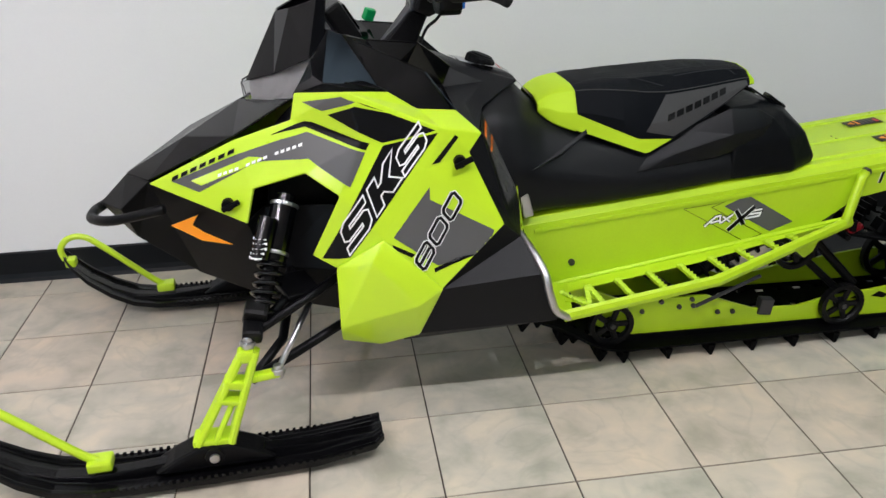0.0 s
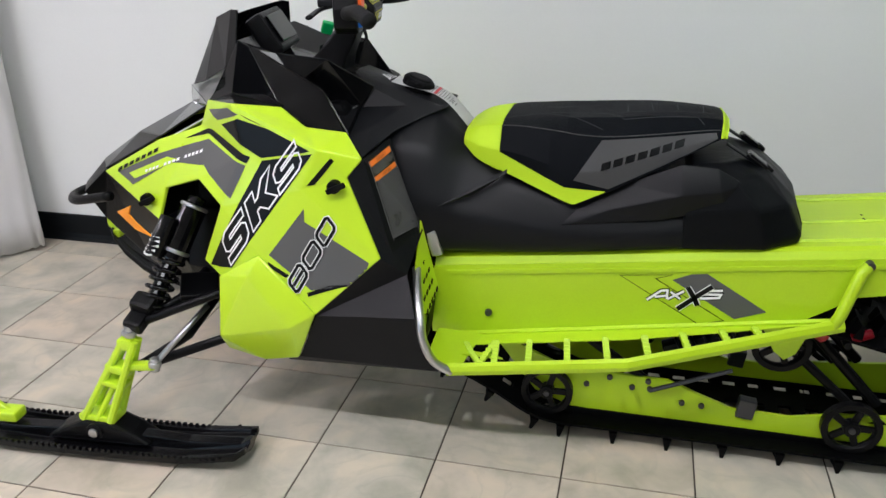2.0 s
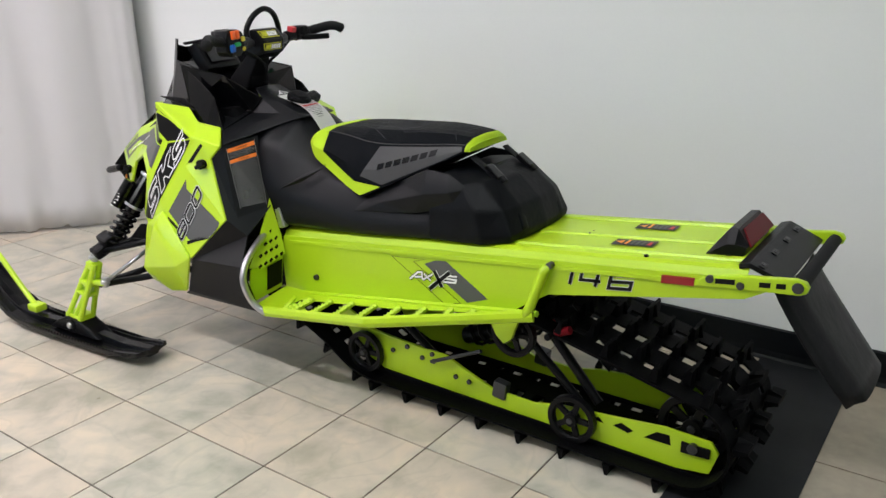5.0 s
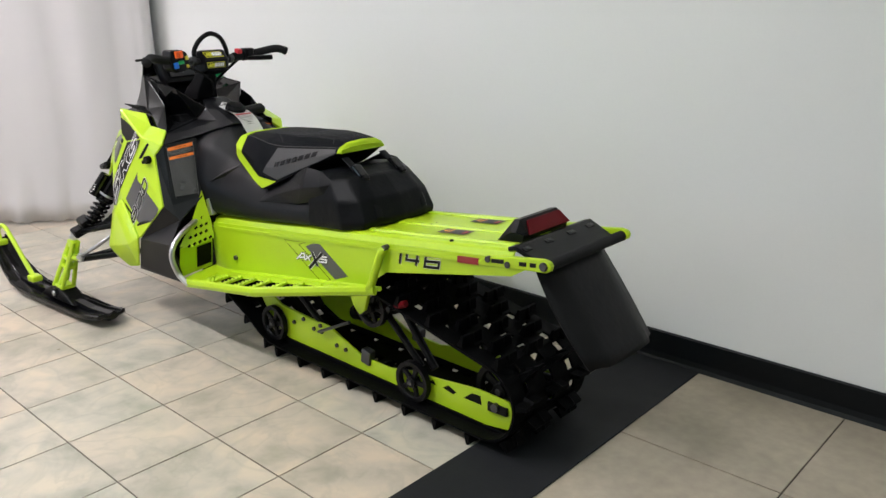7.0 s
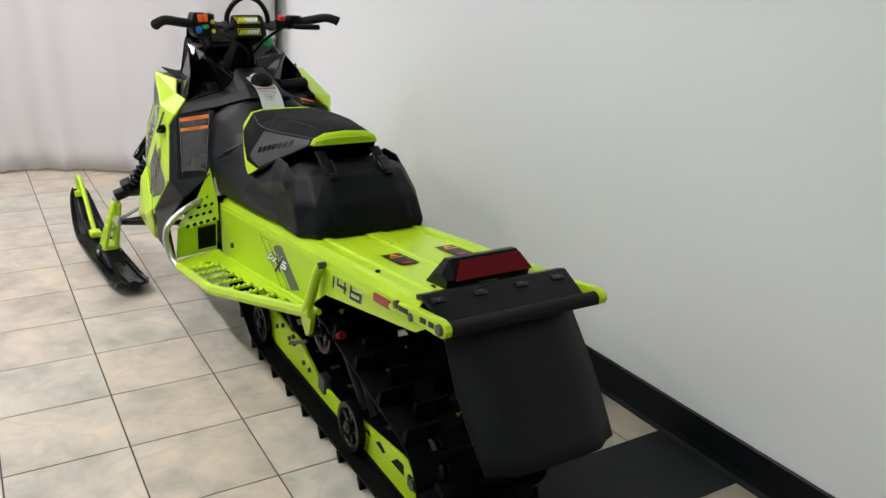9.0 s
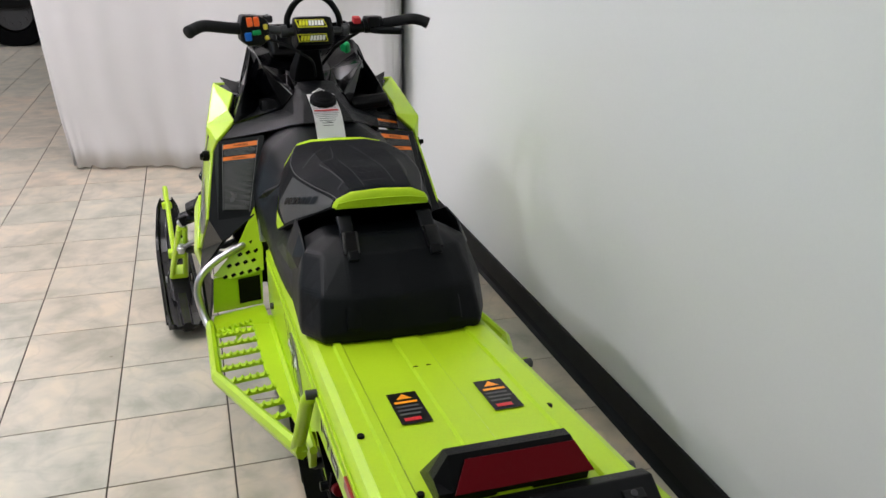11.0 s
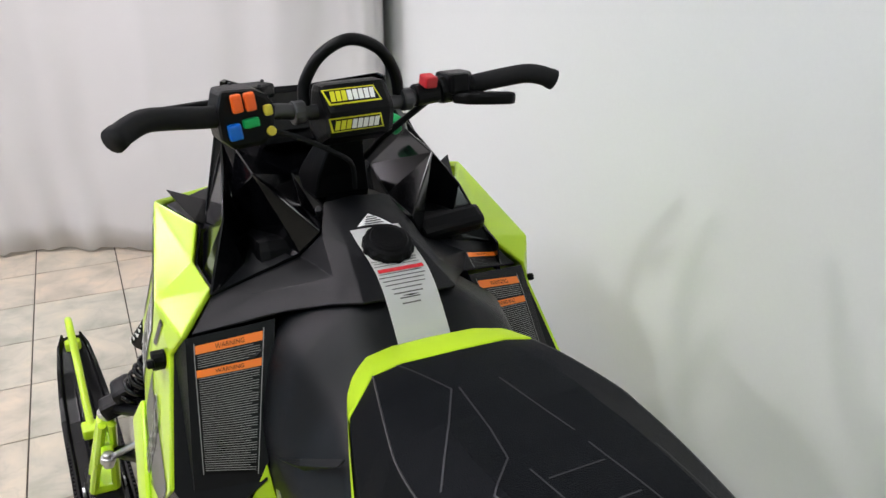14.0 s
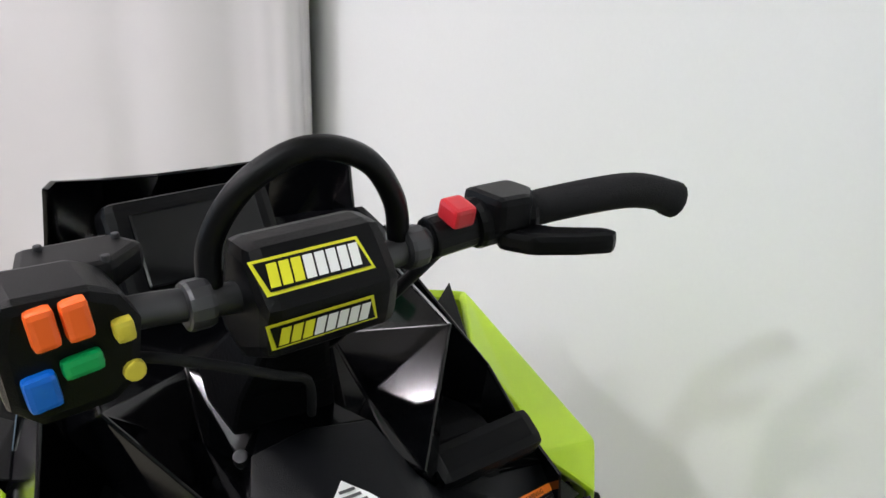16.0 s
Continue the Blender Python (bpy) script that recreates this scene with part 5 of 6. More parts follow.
def lay(tree, bm, axis="y", lift=0.0012):
    """Lays a sheet on the skin under it, along y, z or a given direction."""
    for v in bm.verts:
        if axis == "y":
            o, d = Vector((v.co.x, -1.5, v.co.z)), Vector((0, 1, 0))
        elif axis == "z":
            o, d = Vector((v.co.x, v.co.y, 2.0)), Vector((0, 0, -1))
        else:
            o, d = v.co - axis * 0.08, axis
        hit = tree.ray_cast(o, d)
        if hit[0] is None:
            hit = tree.find_nearest(v.co)
        n = hit[1]
        if n.dot(d) > 0:
            n = -n
        v.co = hit[0] + (n * 0.5 - d * 0.5) * lift
    return bm


def sheet(pts, axis="y", fine=0.009, at=-0.4):
    """A finely divided sheet over an outline."""
    flat = [Vector((p[0], at, p[1])) if axis == "y" else Vector((p[0], p[1], 0.8)) for p in pts]
    two = [Vector((p[0], p[1], 0)) for p in pts]
    bm = bmesh.new()
    vs = [bm.verts.new(p) for p in flat]
    for t_ in tessellate_polygon([two]):
        try:
            bm.faces.new([vs[i] for i in t_])
        except ValueError:
            pass
    for _ in range(8):
        long_ = [e for e in bm.edges if e.calc_length() > fine]
        if not long_:
            break
        bmesh.ops.subdivide_edges(bm, edges=long_, cuts=1)
        bmesh.ops.triangulate(bm, faces=[f for f in bm.faces if len(f.verts) > 3])
    return bm


def graphic(owner, tree, pts, mat, axis="y", lift=0.0012, name="graphic", label=""):
    return part(name, lay(tree, sheet(pts, axis), axis, lift), mat, owner, label)


def ribbon(pts, w, closed=True):
    """The outlines of a line of that width along points."""
    P = [Vector((p[0], p[1])) for p in pts]
    k = len(P)
    L, R_ = [], []
    for i in range(k):
        a = P[i - 1] if (closed or i) else P[i]
        c = P[(i + 1) % k] if (closed or i < k - 1) else P[i]
        d0, d1 = (P[i] - a), (c - P[i])
        d0 = d0.normalized() if d0.length else d1.normalized()
        d1 = d1.normalized() if d1.length else d0
        t_ = (d0 + d1).normalized()
        n = Vector((-t_.y, t_.x)) / max(0.5, t_.dot(d1)) * w / 2
        L.append(P[i] + n)
        R_.append(P[i] - n)
    m = k if closed else k - 1
    return [[L[i], L[(i + 1) % k], R_[(i + 1) % k], R_[i]] for i in range(m)]


def line_graphic(owner, tree, pts, w, mat, closed=True, axis="y", lift=0.0024, name="outline"):
    bm = join(*[sheet([tuple(q) for q in quad], axis) for quad in ribbon(pts, w, closed)])
    return part(name, lay(tree, bm, axis, lift), mat, owner)


def letters(text, origin, right, up, mat, owner, tree=None, lift=0.003, bold=0.0, axis="y", name="lettering", plane=None):
    """Lettering whose box spans right and up from origin, in (x, z) or on a free plane."""
    cu = bpy.data.curves.new("lettering", "FONT")
    cu.body, cu.offset = text, bold
    cu.resolution_u = 3
    ob = bpy.data.objects.new("lettering", cu)
    scene.collection.objects.link(ob)
    bpy.context.view_layer.update()
    me = bpy.data.meshes.new_from_object(ob.evaluated_get(bpy.context.evaluated_depsgraph_get()))
    bpy.data.objects.remove(ob)
    bm = bmesh.new()
    bm.from_mesh(me)
    bpy.data.meshes.remove(me)
    xs, ys = [v.co.x for v in bm.verts], [v.co.y for v in bm.verts]
    x0, x1, y0, y1 = min(xs), max(xs), min(ys), max(ys)
    O, U, V = Vector(origin), Vector(right), Vector(up)
    for v in bm.verts:
        q = O + U * ((v.co.x - x0) / (x1 - x0)) + V * ((v.co.y - y0) / (y1 - y0))
        v.co = q if len(q) == 3 else (Vector((q.x, -0.4, q.y)) if axis == "y" else Vector((q.x, q.y, 0.8)))
    if tree:
        lay(tree, bm, axis, lift)
    return part(name, bm, mat, owner)


near_panel = bpy.data.objects["side_panel"]
skin_panel = skin(near_panel)
PANEL_ART = [
    (decal_grey, [(-0.276, 0.880), (-0.181, 0.906), (-0.148, 0.894), (-0.228, 0.866)]),
    (decal_black, [(-0.216, 0.858), (-0.151, 0.884), (-0.070, 0.866), (0.040, 0.822), (0.020, 0.816), (-0.09, 0.796)]),
    (decal_black, [(-0.145, 0.895), (-0.075, 0.869), (-0.122, 0.884)]),
    (decal_black, [(-0.364, 0.797), (-0.274, 0.836), (-0.256, 0.836), (-0.12, 0.796), (-0.13, 0.78), (-0.273, 0.823)]),
    (decal_grey, [(-0.632, 0.669), (-0.454, 0.749), (-0.27, 0.812), (-0.132, 0.775), (-0.174, 0.694), (-0.27, 0.755), (-0.408, 0.733), (-0.559, 0.65)]),
    (decal_black, [(-0.088, 0.790), (0.046, 0.816), (-0.186, 0.514), (-0.256, 0.508)]),
    (decal_grey, [(-0.076, 0.562), (0.020, 0.684), (0.020, 0.652), (0.182, 0.562), (0.158, 0.505), (0.033, 0.482)]),
    (decal_black, [(-0.08, 0.545), (-0.023, 0.515), (-0.033, 0.508), (-0.077, 0.532)]),
    (decal_black, [(0.023, 0.475), (0.083, 0.499), (0.14, 0.505), (0.07, 0.482), (0.025, 0.465)]),
    (decal_black, [(0.028, 0.739), (0.088, 0.807), (0.097, 0.8), (0.048, 0.742)])]
for mat_, pts in PANEL_ART:
    graphic(near_panel, skin_panel, pts, mat_)
graphic(near_panel, skin_panel, [(-0.579, 0.676), (-0.421, 0.746), (-0.376, 0.746), (-0.552, 0.667)], lime, lift=0.0024)
BLOCK_S = [(0, 0), (0.84, 0), (1, 0.14), (1, 0.50), (0.86, 0.64), (0.30, 0.64), (0.30, 0.74), (1, 0.74), (1, 1), (0.16, 1), (0, 0.86), (0, 0.50), (0.14, 0.36), (0.70, 0.36), (0.70, 0.26), (0, 0.26)]
BLOCK_K = [(0, 0), (0.32, 0), (0.32, 0.34), (0.44, 0.34), (0.68, 0), (1.06, 0), (0.72, 0.50), (1.06, 1), (0.68, 1), (0.44, 0.66), (0.32, 0.66), (0.32, 1), (0, 1)]
for form, o_, u_, v_ in ((BLOCK_S, (-0.187, 0.521), (0.063, 0.082), (-0.021, 0.071)), (BLOCK_K, (-0.114, 0.618), (0.064, 0.088), (-0.021, 0.069)), (BLOCK_S, (-0.040, 0.714), (0.061, 0.077), (-0.021, 0.053))):
    line_graphic(near_panel, skin_panel, [tuple(Vector(o_) + Vector(u_) * p + Vector(v_) * q) for p, q in form], 0.0042, decal_white, name="white_outline")
num_dir, num_up = Vector((0.110, 0.182)), Vector((-0.027, 0.018))
O8 = Vector((-0.006, 0.468))
digit = lambda pts, k: [tuple(O8 + num_dir * ((k + 0.08 + 0.80 * u) / 3 + 0.05 * v) + num_up * v) for u, v in pts]
ring8 = [(0.12, 0), (0.88, 0), (1, 0.15), (1, 0.85), (0.88, 1), (0.12, 1), (0, 0.85), (0, 0.15)]
for w_, mat_, lf in ((0.0125, decal_white, 0.0030), (0.0078, decal_black, 0.0042)):
    for k in range(3):
        line_graphic(near_panel, skin_panel, digit(ring8, k), w_, mat_, lift=lf, name="lettering")
    line_graphic(near_panel, skin_panel, digit([(0.08, 0.5), (0.92, 0.5)], 0), w_, mat_, closed=False, lift=lf, name="lettering")
for k in range(7):
    o = Vector((-0.632, 0.669)).lerp(Vector((-0.450, 0.757)), k / 7)
    d = Vector((0.018, 0.0088))
    graphic(near_panel, skin_panel, [tuple(o), tuple(o + d), tuple(o + d + Vector((0.003, 0.011))), tuple(o + Vector((0.003, 0.011)))], decal_black, lift=0.0026, name="lettering_bar")
for k in range(15):
    if k in (4, 9):
        continue
    o = Vector((-0.505, 0.692)).lerp(Vector((-0.278, 0.783)), k / 15)
    graphic(near_panel, skin_panel, [tuple(o), tuple(o + Vector((0.010, 0.004))), tuple(o + Vector((0.011, 0.011))), tuple(o + Vector((0.001, 0.007)))], decal_white, lift=0.0036, name="lettering_bar")

# seat trim
seam_dark = material("seam_thread", (0.016, 0.017, 0.021), 0.6, spots=0.1)
skin_seat = skin(seat_core)
graphic(seat_core, skin_seat, [(0.400, 0.832), (0.424, 0.840), (0.425, 0.812), (0.440, 0.796), (0.620, 0.722), (0.718, 0.716), (0.650, 0.684), (0.640, 0.682), (0.500, 0.731), (0.420, 0.756), (0.392, 0.770)], lime_vinyl, lift=0.0025, name="seat_trim", label="lime vinyl seat trim")
graphic(seat_core, skin_seat, [(0.700, 0.832), (0.958, 0.848), (0.962, 0.836), (0.900, 0.804), (0.810, 0.763), (0.722, 0.722), (0.640, 0.740)], seat_grey, lift=0.002, name="side_patch", label="grey vinyl side patch with dark lettering bars")
part("front_trim", seat_piece(0, 2.5, 0.002), lime_vinyl, seat_core, "lime vinyl front trim", True)
part("rear_trim", seat_piece(9, 10, 0.002), lime_vinyl, seat_core, "lime vinyl rear trim", True)
rear_ring = [Vector(p) for p in seat_rows(9, 10, 0.002)[-1]]
part("rear_trim_face", loft([rear_ring, [p + Vector((0.004, 0, 0)) for p in rear_ring]]), lime_vinyl, seat_core)
for k in range(7):
    o = Vector((0.702, 0.764)).lerp(Vector((0.892, 0.822)), k / 7)
    d = Vector((0.021, 0.0064))
    graphic(seat_core, skin_seat, [tuple(o), tuple(o + d), tuple(o + d + Vector((0.002, 0.017))), tuple(o + Vector((0.002, 0.017)))], decal_black, lift=0.0036, name="lettering_bar")
SEAMS = [[(0.55, -0.040), (0.646, -0.049), (0.704, -0.059), (0.747, -0.097), (0.859, -0.080), (0.915, -0.072), (0.93, -0.088)], [(0.731, -0.049), (0.862, -0.039), (0.957, -0.034)], [(0.55, 0.014), (0.69, 0.030)], [(0.716, 0.030), (0.84, 0.036), (0.947, 0.036)], [(0.748, 0.092), (0.853, 0.086), (0.897, 0.076)],
         [(0.753, -0.041), (0.751, 0.026)], [(0.812, -0.032), (0.809, 0.026)], [(0.871, -0.028), (0.869, 0.028)], [(0.929, -0.034), (0.931, 0.034)], [(0.45, -0.085), (0.55, -0.050), (0.62, -0.086), (0.70, -0.132)]]
for pts in SEAMS:
    line_graphic(seat_core, skin_seat, pts, 0.0022, seam_dark, closed=False, axis="z", lift=0.0012, name="seam")
for s in SIDES:
    piping = [(x, s * (prof[3][0] + 0.0), prof[3][1]) for x, prof in SEAT[2:10]]
    part("piping", tube(spline(piping, 5), 0.0013, 5), seat_grey, seat_core, "grey stitched piping", True)

# tank label strip
tank_ob = bpy.data.objects["tank_cover"]
deck_obs = [bpy.data.objects["deck_panel"], tank_ob]
skin_tank = skin(*deck_obs)
def tank_height(x, y):
    hit = skin_tank.ray_cast(Vector((x, y, 2.0)), Vector((0, 0, -1)))
    return hit[0].z if hit[0] else 0.85


STRIP_WAY = [(0.150, 0.925), (0.200, 0.914), (0.240, 0.906), (0.270, 0.897), (0.300, 0.878), (0.330, 0.846), (0.385, 0.778)]
STRIP_X = [0.150 + 0.235 * i / 30 for i in range(31)]
STRIP_Z = [float(np.interp(x, [p[0] for p in STRIP_WAY], [p[1] for p in STRIP_WAY])) for x in STRIP_X]
for _ in range(2):
    STRIP_Z = [STRIP_Z[i] if i in (0, 30) else (STRIP_Z[i - 1] + 2 * STRIP_Z[i] + STRIP_Z[i + 1]) / 4 for i in range(31)]
STRIP_Z = [max(z, max(tank_height(x, y) for y in (-0.04, -0.02, 0.0, 0.02, 0.04)) + 0.0005) for x, z in zip(STRIP_X, STRIP_Z)]


def strip_z(x):
    f = (x - 0.150) / 0.235 * 30
    i = max(0, min(29, int(f)))
    return STRIP_Z[i] + (STRIP_Z[i + 1] - STRIP_Z[i]) * (f - i)


def strip_patch(x0, x1, y0, y1, lift, n):
    bm = bmesh.new()
    rows = [[bm.verts.new((x0 + (x1 - x0) * i / n, y, strip_z(x0 + (x1 - x0) * i / n) + lift)) for y in (y0, y1)] for i in range(n + 1)]
    for a, b in zip(rows, rows[1:]):
        bm.faces.new((a[0], b[0], b[1], a[1]))
    return bm


strip_bm = strip_patch(0.150, 0.385, -0.040, 0.042, 0.0015, 30)
bmesh.ops.solidify(strip_bm, geom=strip_bm.faces[:], thickness=0.004)
strip = part("label_strip", strip_bm, decal_white, tank_ob, "white label strip with red and grey print")
part("print_bar", strip_patch(0.262, 0.269, -0.036, 0.036, 0.0026, 2), red_plastic, strip)
for k in range(11):
    x = 0.243 + 0.006 * k + (0.010 if k > 2 else 0)
    w = (0.037 if k < 5 else 0.040 - 0.0042 * (k - 4)) - 0.003 * (k % 2)
    part("print_bar", strip_patch(x, x + 0.0013, -w - 0.002, w - 0.003, 0.0026, 1), decal_grey, strip)
tri_label = graphic(tank_ob, skin_tank, [(0.112, 0.004), (0.142, -0.024), (0.146, 0.034)], decal_white, "z", 0.002, "triangle_label", "small white and grey triangle label")
for k in range(4):
    x = 0.122 + 0.006 * k
    graphic(tri_label, skin_tank, [(x, 0.002 - 0.5 * (x - 0.112)), (x, 0.006 + 0.5 * (x - 0.112)), (x + 0.003, 0.006 + 0.5 * (x - 0.112)), (x + 0.003, 0.002 - 0.5 * (x - 0.112))], decal_grey, "z", 0.0034, "print_bar")


def warning_label(corners, s, rows, head, knee):
    """A sticker on a knee panel: corners from its upper outer one round by the inner side."""
    A, B, C, D = [flip(c, s) for c in corners]
    n = (B - A).cross(D - A).normalized()
    if n.y * s > 0:
        n = -n
    P = lambda u, v: (A.lerp(B, u)).lerp(D.lerp(C, u), v)

    tree = skin(knee)

    def patch(u0, v0, u1, v1, lift):
        bm = bmesh.new()
        nu, nv = max(1, int((u1 - u0) * 14)), max(1, int((v1 - v0) * 30))
        g = [[bm.verts.new(P(u0 + (u1 - u0) * i / nu, v0 + (v1 - v0) * j / nv)) for i in range(nu + 1)] for j in range(nv + 1)]
        for j in range(nv):
            for i in range(nu):
                bm.faces.new((g[j][i], g[j][i + 1], g[j + 1][i + 1], g[j + 1][i]))
        return lay(tree, bm, -n, lift)

    ob = part("warning_label", patch(0, 0, 1, 1, 0.0010), decal_black, sled, "black warning sticker with orange headings and fine print")
    for v0, v1 in head:
        part("heading", patch(0.02, v0, 0.98, v1, 0.0020), orange, ob, "orange heading")
        mid_, rt, upv = P(0.30, v1 - (v1 - v0) * 0.22), P(0.72, v1 - (v1 - v0) * 0.22), P(0.30, v0 + (v1 - v0) * 0.22)
        if s < 0:
            mid_, rt, upv = P(0.72, v1 - (v1 - v0) * 0.22), P(0.30, v1 - (v1 - v0) * 0.22), P(0.72, v0 + (v1 - v0) * 0.22)
        letters("WARNING", mid_, rt - mid_, upv - mid_, decal_black, ob, tree, 0.003, axis=-n)
    v = head[0][1] + 0.012
    k = 0
    while v < 0.97:
        if not any(a - 0.012 < v < b + 0.004 for a, b in head):
            part("print_bar", patch(0.05, v, 0.95 - 0.10 * ((k * 7) % 5 == 0), v + 0.0045, 0.0020), seat_print, ob)
            k += 1
        v += rows
    for u in (0.0, 0.985):
        part("border", patch(u, 0, u + 0.015, 1, 0.0020), seat_print, ob)


seat_print = material("fine_print", (0.24, 0.24, 0.24), 0.5, spots=0.05)
LAB_FAR = [(0.112, -0.303, 0.776), (0.124, -0.198, 0.788), (0.250, -0.244, 0.602), (0.205, -0.322, 0.597)]
LAB = [(0.150, -0.306, 0.786), (0.176, -0.204, 0.803), (0.262, -0.250, 0.606), (0.222, -0.326, 0.600)]
for s in SIDES:
    warning_label(LAB if s > 0 else LAB_FAR, s, 0.017, [(0.02, 0.085), (0.205, 0.26)], bpy.data.objects["knee_panel"] if s > 0 else bpy.data.objects["knee_panel.001"])
warning_label([(0.090, -0.276, 0.818), (0.100, -0.198, 0.832), (0.114, -0.200, 0.806), (0.100, -0.274, 0.796)], -1, 0.10, [(0.03, 0.32)], bpy.data.objects["deck_panel"])

# tunnel graphics
SIDE_Y = -0.2165
near_side = bpy.data.objects["tunnel_side"]


def plate(pts, mat, lift, name="graphic", owner=None):
    return part(name, prism(pts, SIDE_Y - lift, SIDE_Y - lift + 0.0006, 0), mat, owner or near_side)


def plate_line(pts, w, mat, lift, closed=True, name="outline"):
    for quad in ribbon(pts, w, closed):
        plate([tuple(q) for q in quad], mat, lift, name)


plate([(0.889, 0.510), (0.931, 0.529), (0.967, 0.534), (1.110, 0.447), (1.040, 0.421)], decal_grey, 0.0012)
plate_line([(0.766, 0.511), (0.890, 0.524), (0.850, 0.510), (1.017, 0.414), (0.960, 0.398)], 0.0018, decal_black, 0.0012)
MARKS = [[(0.834, 0.452), (0.866, 0.480), (0.880, 0.482), (0.881, 0.459)], [(0.852, 0.462), (0.880, 0.468)], [(0.888, 0.479), (0.912, 0.462)], [(0.919, 0.484), (0.882, 0.459)], [(1.006, 0.494), (0.968, 0.489), (0.965, 0.480), (1.003, 0.483), (1.000, 0.474), (0.957, 0.468)]]
for w_, mat_, lift in ((0.0105, decal_black, 0.0018), (0.0058, decal_white, 0.0026)):
    for pts in MARKS:
        plate_line(pts, w_, mat_, lift, closed=False, name="mark_stroke")
for pts in ([(0.907, 0.435), (0.945, 0.470), (0.982, 0.503)], [(0.926, 0.496), (0.940, 0.474), (0.953, 0.450)]):
    plate_line(pts, 0.0155, decal_white, 0.0032, closed=False, name="mark_stroke")
    plate_line(pts, 0.0115, decal_black, 0.0039, closed=False, name="mark_stroke")
NUMBER = [[(1.370, 0.588), (1.362, 0.549)], [(1.397, 0.592), (1.392, 0.568), (1.448, 0.5745)], [(1.443, 0.599), (1.433, 0.557)], [(1.537, 0.606), (1.477, 0.5985), (1.470, 0.562), (1.527, 0.570), (1.5305, 0.5885), (1.476, 0.5805)]]
for w_, mat_, lift in ((0.0112, decal_white, 0.0016), (0.0086, decal_black, 0.0026)):
    for pts in NUMBER:
        plate_line(pts, w_, mat_, lift, closed=False, name="lettering")
for y in (-0.087 + MID, 0.072 + MID):
    for pts, m_, lf in (([(1.423, -0.026), (1.537, -0.026), (1.537, 0.026), (1.423, 0.026)], decal_black, 0.0030), ([(1.430, 0.0), (1.450, -0.014), (1.450, 0.014)], orange_marker, 0.0042), ([(1.458, -0.020), (1.466, -0.020), (1.466, 0.020), (1.458, 0.020)], orange_marker, 0.0042),
                        ([(1.474, -0.021), (1.480, -0.021), (1.480, 0.018), (1.474, 0.018)], decal_grey, 0.0042), ([(1.488, -0.021), (1.494, -0.021), (1.494, 0.021), (1.488, 0.021)], decal_grey, 0.0042), ([(1.502, -0.021), (1.508, -0.021), (1.508, 0.014), (1.502, 0.014)], decal_grey, 0.0042), ([(1.518, -0.018), (1.529, -0.018), (1.529, 0.010), (1.518, 0.010)], red_plastic, 0.0042)):
        bm = bmesh.new()
        bm.faces.new([bm.verts.new((px, y + py, tunnel_z(px) + lf)) for px, py in pts])
        part("sticker" if m_ is decal_black else "sticker_print", bm, m_, tunnel)

# bar pad graphics
for c0, c1 in (((0.052, 0.012), (0.020, 0.050)), ((0.045, -0.030), (0.052, 0.012))):
    lo, hi = Vector((c0[0], 0, c0[1])), Vector((c1[0], 0, c1[1]))
    nrm = Vector((hi.z - lo.z, 0, -(hi.x - lo.x))).normalized()
    q = lambda y, h: lo.lerp(hi, h) + Vector((0, y, 0)) + nrm * 0.0012
    def bar_patch(y0, h0, y1, h1, sl, lift):
        bm = bmesh.new()
        bm.faces.new([bm.verts.new(p + nrm * lift) for p in (q(y0 - sl, h0), q(y1 - sl, h0), q(y1 + sl, h1), q(y0 + sl, h1))])
        return turned(bm)
    pad_ob = bpy.data.objects["bar_pad"]
    part("pad_badge", bar_patch(-0.066, 0.24, 0.024, 0.80, -0.003, 0.0), pad_yellow, pad_ob, "yellow outlined badge")
    part("pad_badge_field", bar_patch(-0.063, 0.29, 0.021, 0.75, -0.003, 0.0010), decal_black, pad_ob)
    for k in range(8):
        y = -0.058 + k * 0.0096
        part("lettering_bar", bar_patch(y, 0.34, y + 0.0080, 0.70, 0.001, 0.0020), pad_yellow if k < 3 else decal_white, pad_ob)

# ---- a parked vehicle beyond the curtain ----
utv = thing("utility_vehicle", (-9.2, -3.4, 0.0), "black off-road vehicle with red trim and knobbly tyres", "vehicle")
part("body", join(prism([(-4.7, 0.50), (-4.6, 1.05), (-3.9, 1.15), (-3.5, 1.75), (-2.8, 1.75), (-2.5, 1.1), (-1.95, 0.95), (-1.9, 0.55), (-2.3, 0.45)], -9.9, -8.75, 0.05, plane="yz")), satin_black, utv, "black plastic bodywork")
part("trim", prism([(-4.6, 0.52), (-4.6, 0.57), (-2.75, 0.62), (-2.75, 0.57)], -8.75, -8.72, 0.01, plane="yz"), red_plastic, utv, "red side trim")
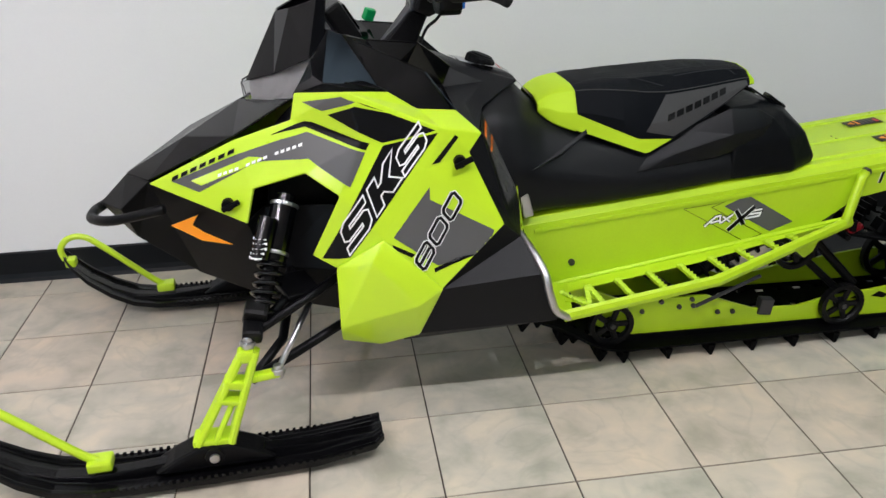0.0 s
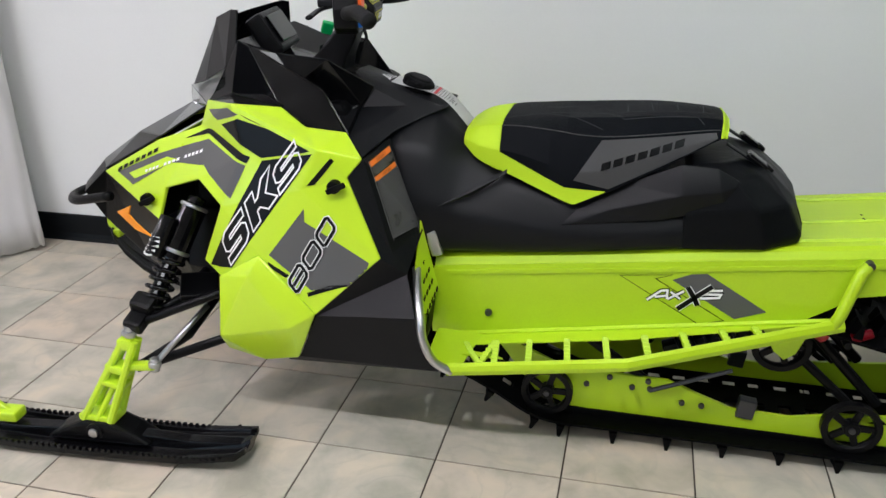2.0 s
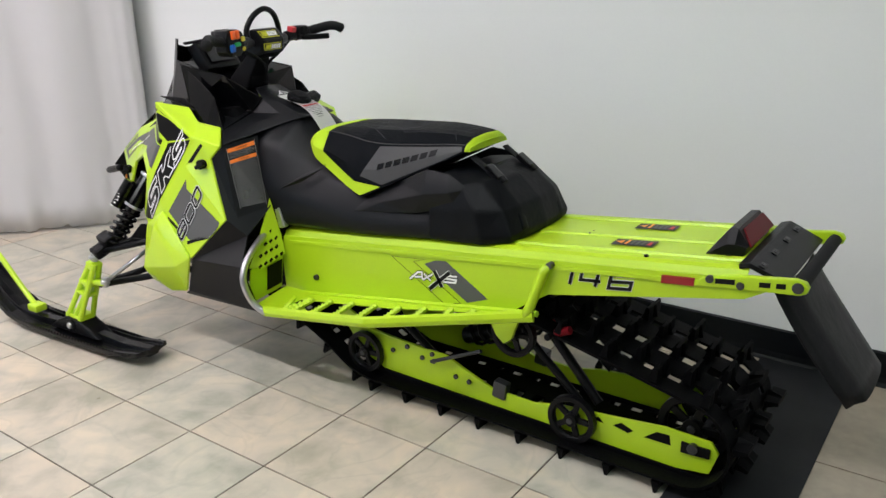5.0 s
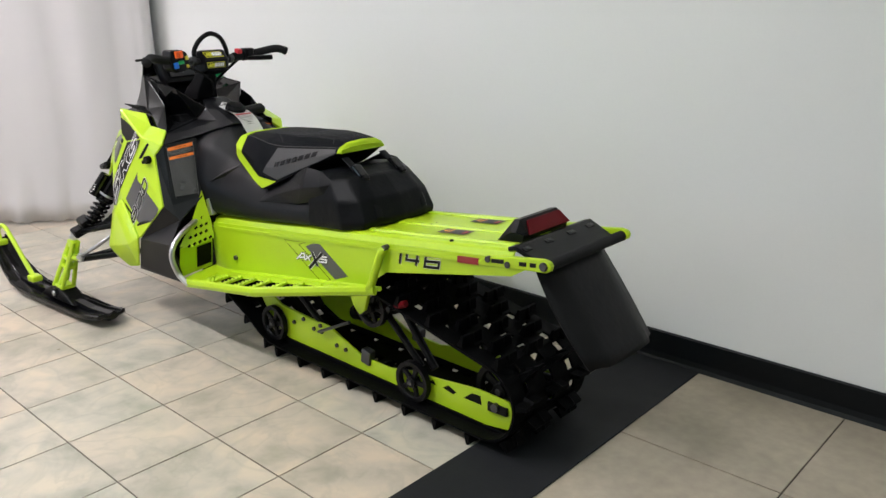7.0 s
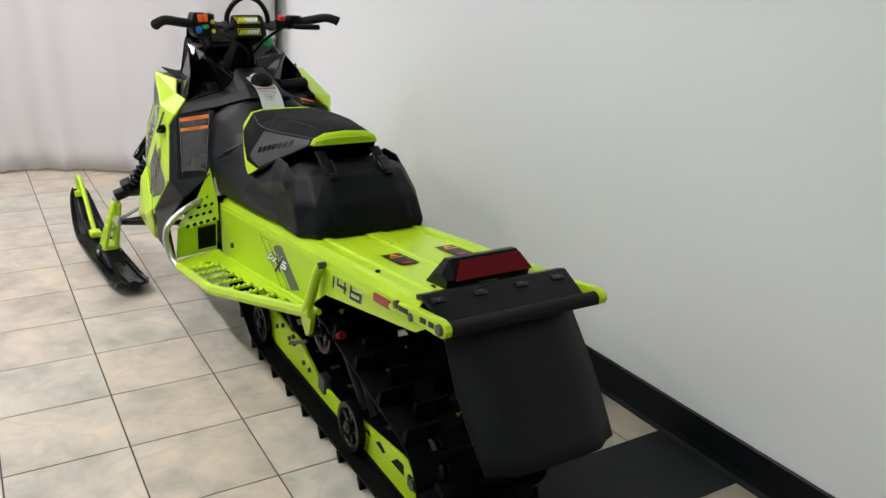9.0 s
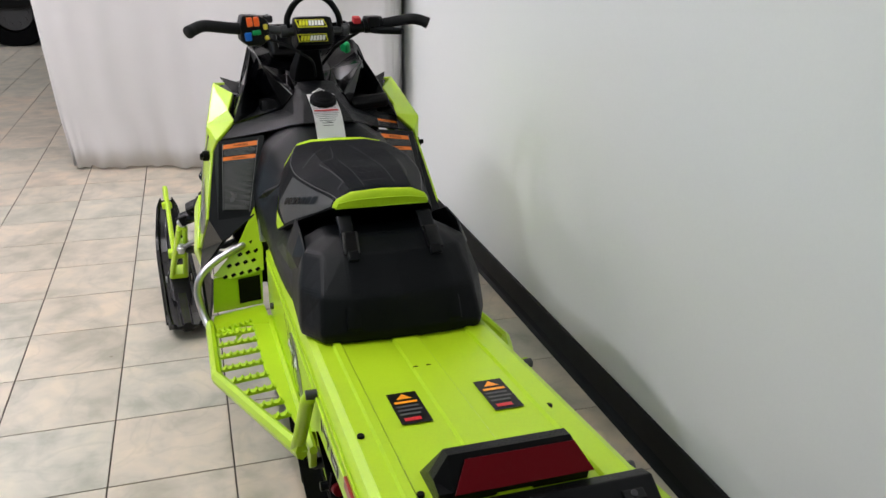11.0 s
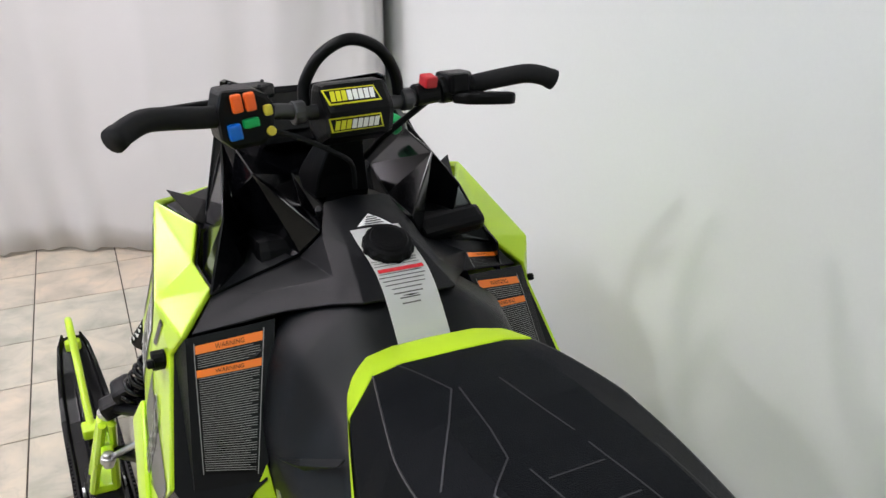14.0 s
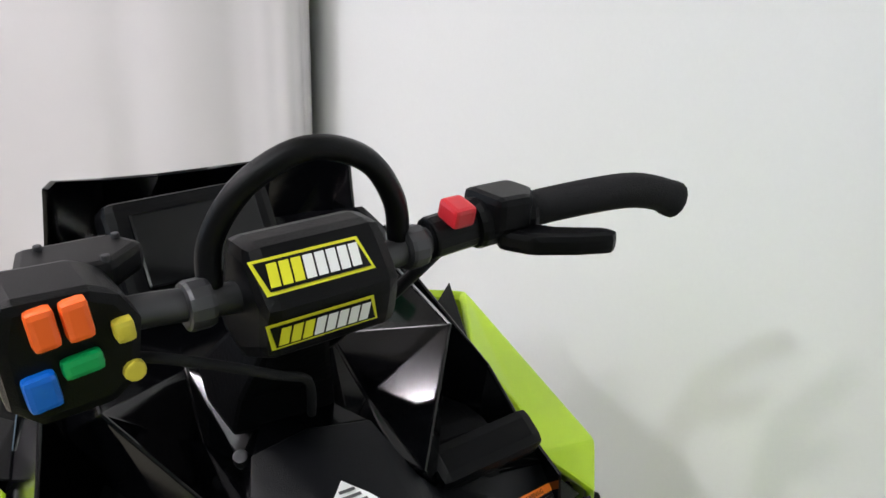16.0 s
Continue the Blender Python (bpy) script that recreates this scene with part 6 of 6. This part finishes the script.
for y in (-4.25, -2.42):
    for x in (-8.95, -9.8):
        prof = [(0.40, -0.12), (0.42, -0.06), (0.42, 0.06), (0.40, 0.12), (0.24, 0.12), (0.22, 0.0), (0.24, -0.12)]
        bm = bmesh.new()
        rings = [[bm.verts.new((x + b_, y + a_ * math.cos(2 * math.pi * i / 40) * (1 + 0.02 * (i % 2)), 0.41 + a_ * math.sin(2 * math.pi * i / 40) * (1 + 0.02 * (i % 2)))) for a_, b_ in prof] for i in range(40)]
        for i in range(40):
            for j in range(7):
                bm.faces.new((rings[i][j], rings[(i + 1) % 40][j], rings[(i + 1) % 40][(j + 1) % 7], rings[i][(j + 1) % 7]))
        bmesh.ops.recalc_face_normals(bm, faces=bm.faces)
        tyre = part("tyre", bm, rubber, utv, "black knobbly tyre")
        part("rim", join(rod((x + 0.04, y, 0.41), (x + 0.07, y, 0.41), 0.225, 28, 0.01), *[rod((x + 0.07, y + 0.15 * math.cos(q * math.pi / 5), 0.41 + 0.15 * math.sin(q * math.pi / 5)), (x + 0.085, y + 0.15 * math.cos(q * math.pi / 5), 0.41 + 0.15 * math.sin(q * math.pi / 5)), 0.028, 10, 0.003) for q in range(10)]), dark_metal, tyre, "dark alloy rim")

# ---- floor tiles ----
TILE, TX, TY = 0.33, 0.0, -0.369


def tile_mesh(sx, sy):
    b_ = box((0, 0, -0.003), (sx, sy, 0.006), 0.0012)
    me = bpy.data.meshes.new("tile")
    b_.to_mesh(me)
    b_.free()
    me.materials.append(tile_stone)
    return me


g_ = 0.0045
FULL = tile_mesh(TILE - g_, TILE - g_)
LIMIT = WALL_Y - 0.008
tiles = []
for i in range(-36, 6):
    for j in range(-23, 4):
        x0, y0 = TX + i * TILE, TY + j * TILE
        x1, y1 = min(x0 + TILE, 1.66), min(y0 + TILE, LIMIT)
        if x1 - x0 < 0.02 or y1 - y0 < 0.02:
            continue
        tiles.append((x0, y0, x1, y1))
near = sorted(tiles, key=lambda q: (q[0] + 0.2) ** 2 * 0.35 + (q[1] + 0.6) ** 2)
far_bm = []
for k, (x0, y0, x1, y1) in enumerate(near):
    c = ((x0 + x1) / 2, (y0 + y1) / 2)
    full = x1 - x0 > TILE - 0.001 and y1 - y0 > TILE - 0.001
    if k < 290:
        ob = new("tile", FULL if full else tile_mesh(x1 - x0 - g_, y1 - y0 - g_))
        ob.parent = FLOOR
        ob.location = (c[0], c[1], 0)
    else:
        far_bm.append((c, x1 - x0 - g_, y1 - y0 - g_))
# larger tiles past the strip
BIG = 0.62
for i in range(0, 13):
    for j in range(-13, 2):
        x0, y0 = 1.93 + (i - 1) * BIG + 0.525, 0.19 + (j - 0) * BIG
        x1, y1 = x0 + BIG, min(y0 + BIG, LIMIT)
        x0 = max(x0, 1.93)
        if y1 - y0 < 0.05:
            continue
        big = box(((x0 + x1) / 2, (y0 + y1) / 2, -0.003), (x1 - x0 - g_, y1 - y0 - g_, 0.006), 0.0012)
        part("large_tile", big, worn_stone, FLOOR)
fv, ff = [], []
for (cx, cy), sx, sy in far_bm:
    o = len(fv)
    for zz, ins in ((-0.006, 0), (-0.001, 0), (0.0, 0.001)):
        fv += [(cx - sx / 2 + ins, cy - sy / 2 + ins, zz), (cx + sx / 2 - ins, cy - sy / 2 + ins, zz), (cx + sx / 2 - ins, cy + sy / 2 - ins, zz), (cx - sx / 2 + ins, cy + sy / 2 - ins, zz)]
    for a in (0, 4):
        ff += [(o + a + k, o + a + (k + 1) % 4, o + a + 4 + (k + 1) % 4, o + a + 4 + k) for k in range(4)]
    ff.append((o + 8, o + 9, o + 10, o + 11))
me = bpy.data.meshes.new("far_tiles")
me.from_pydata(fv, [], ff)
me.materials.append(tile_stone)
tagged(new("far_tiles", me), "beige marbled floor tiles with dark grout between", "floor tiles", kind="stuff")
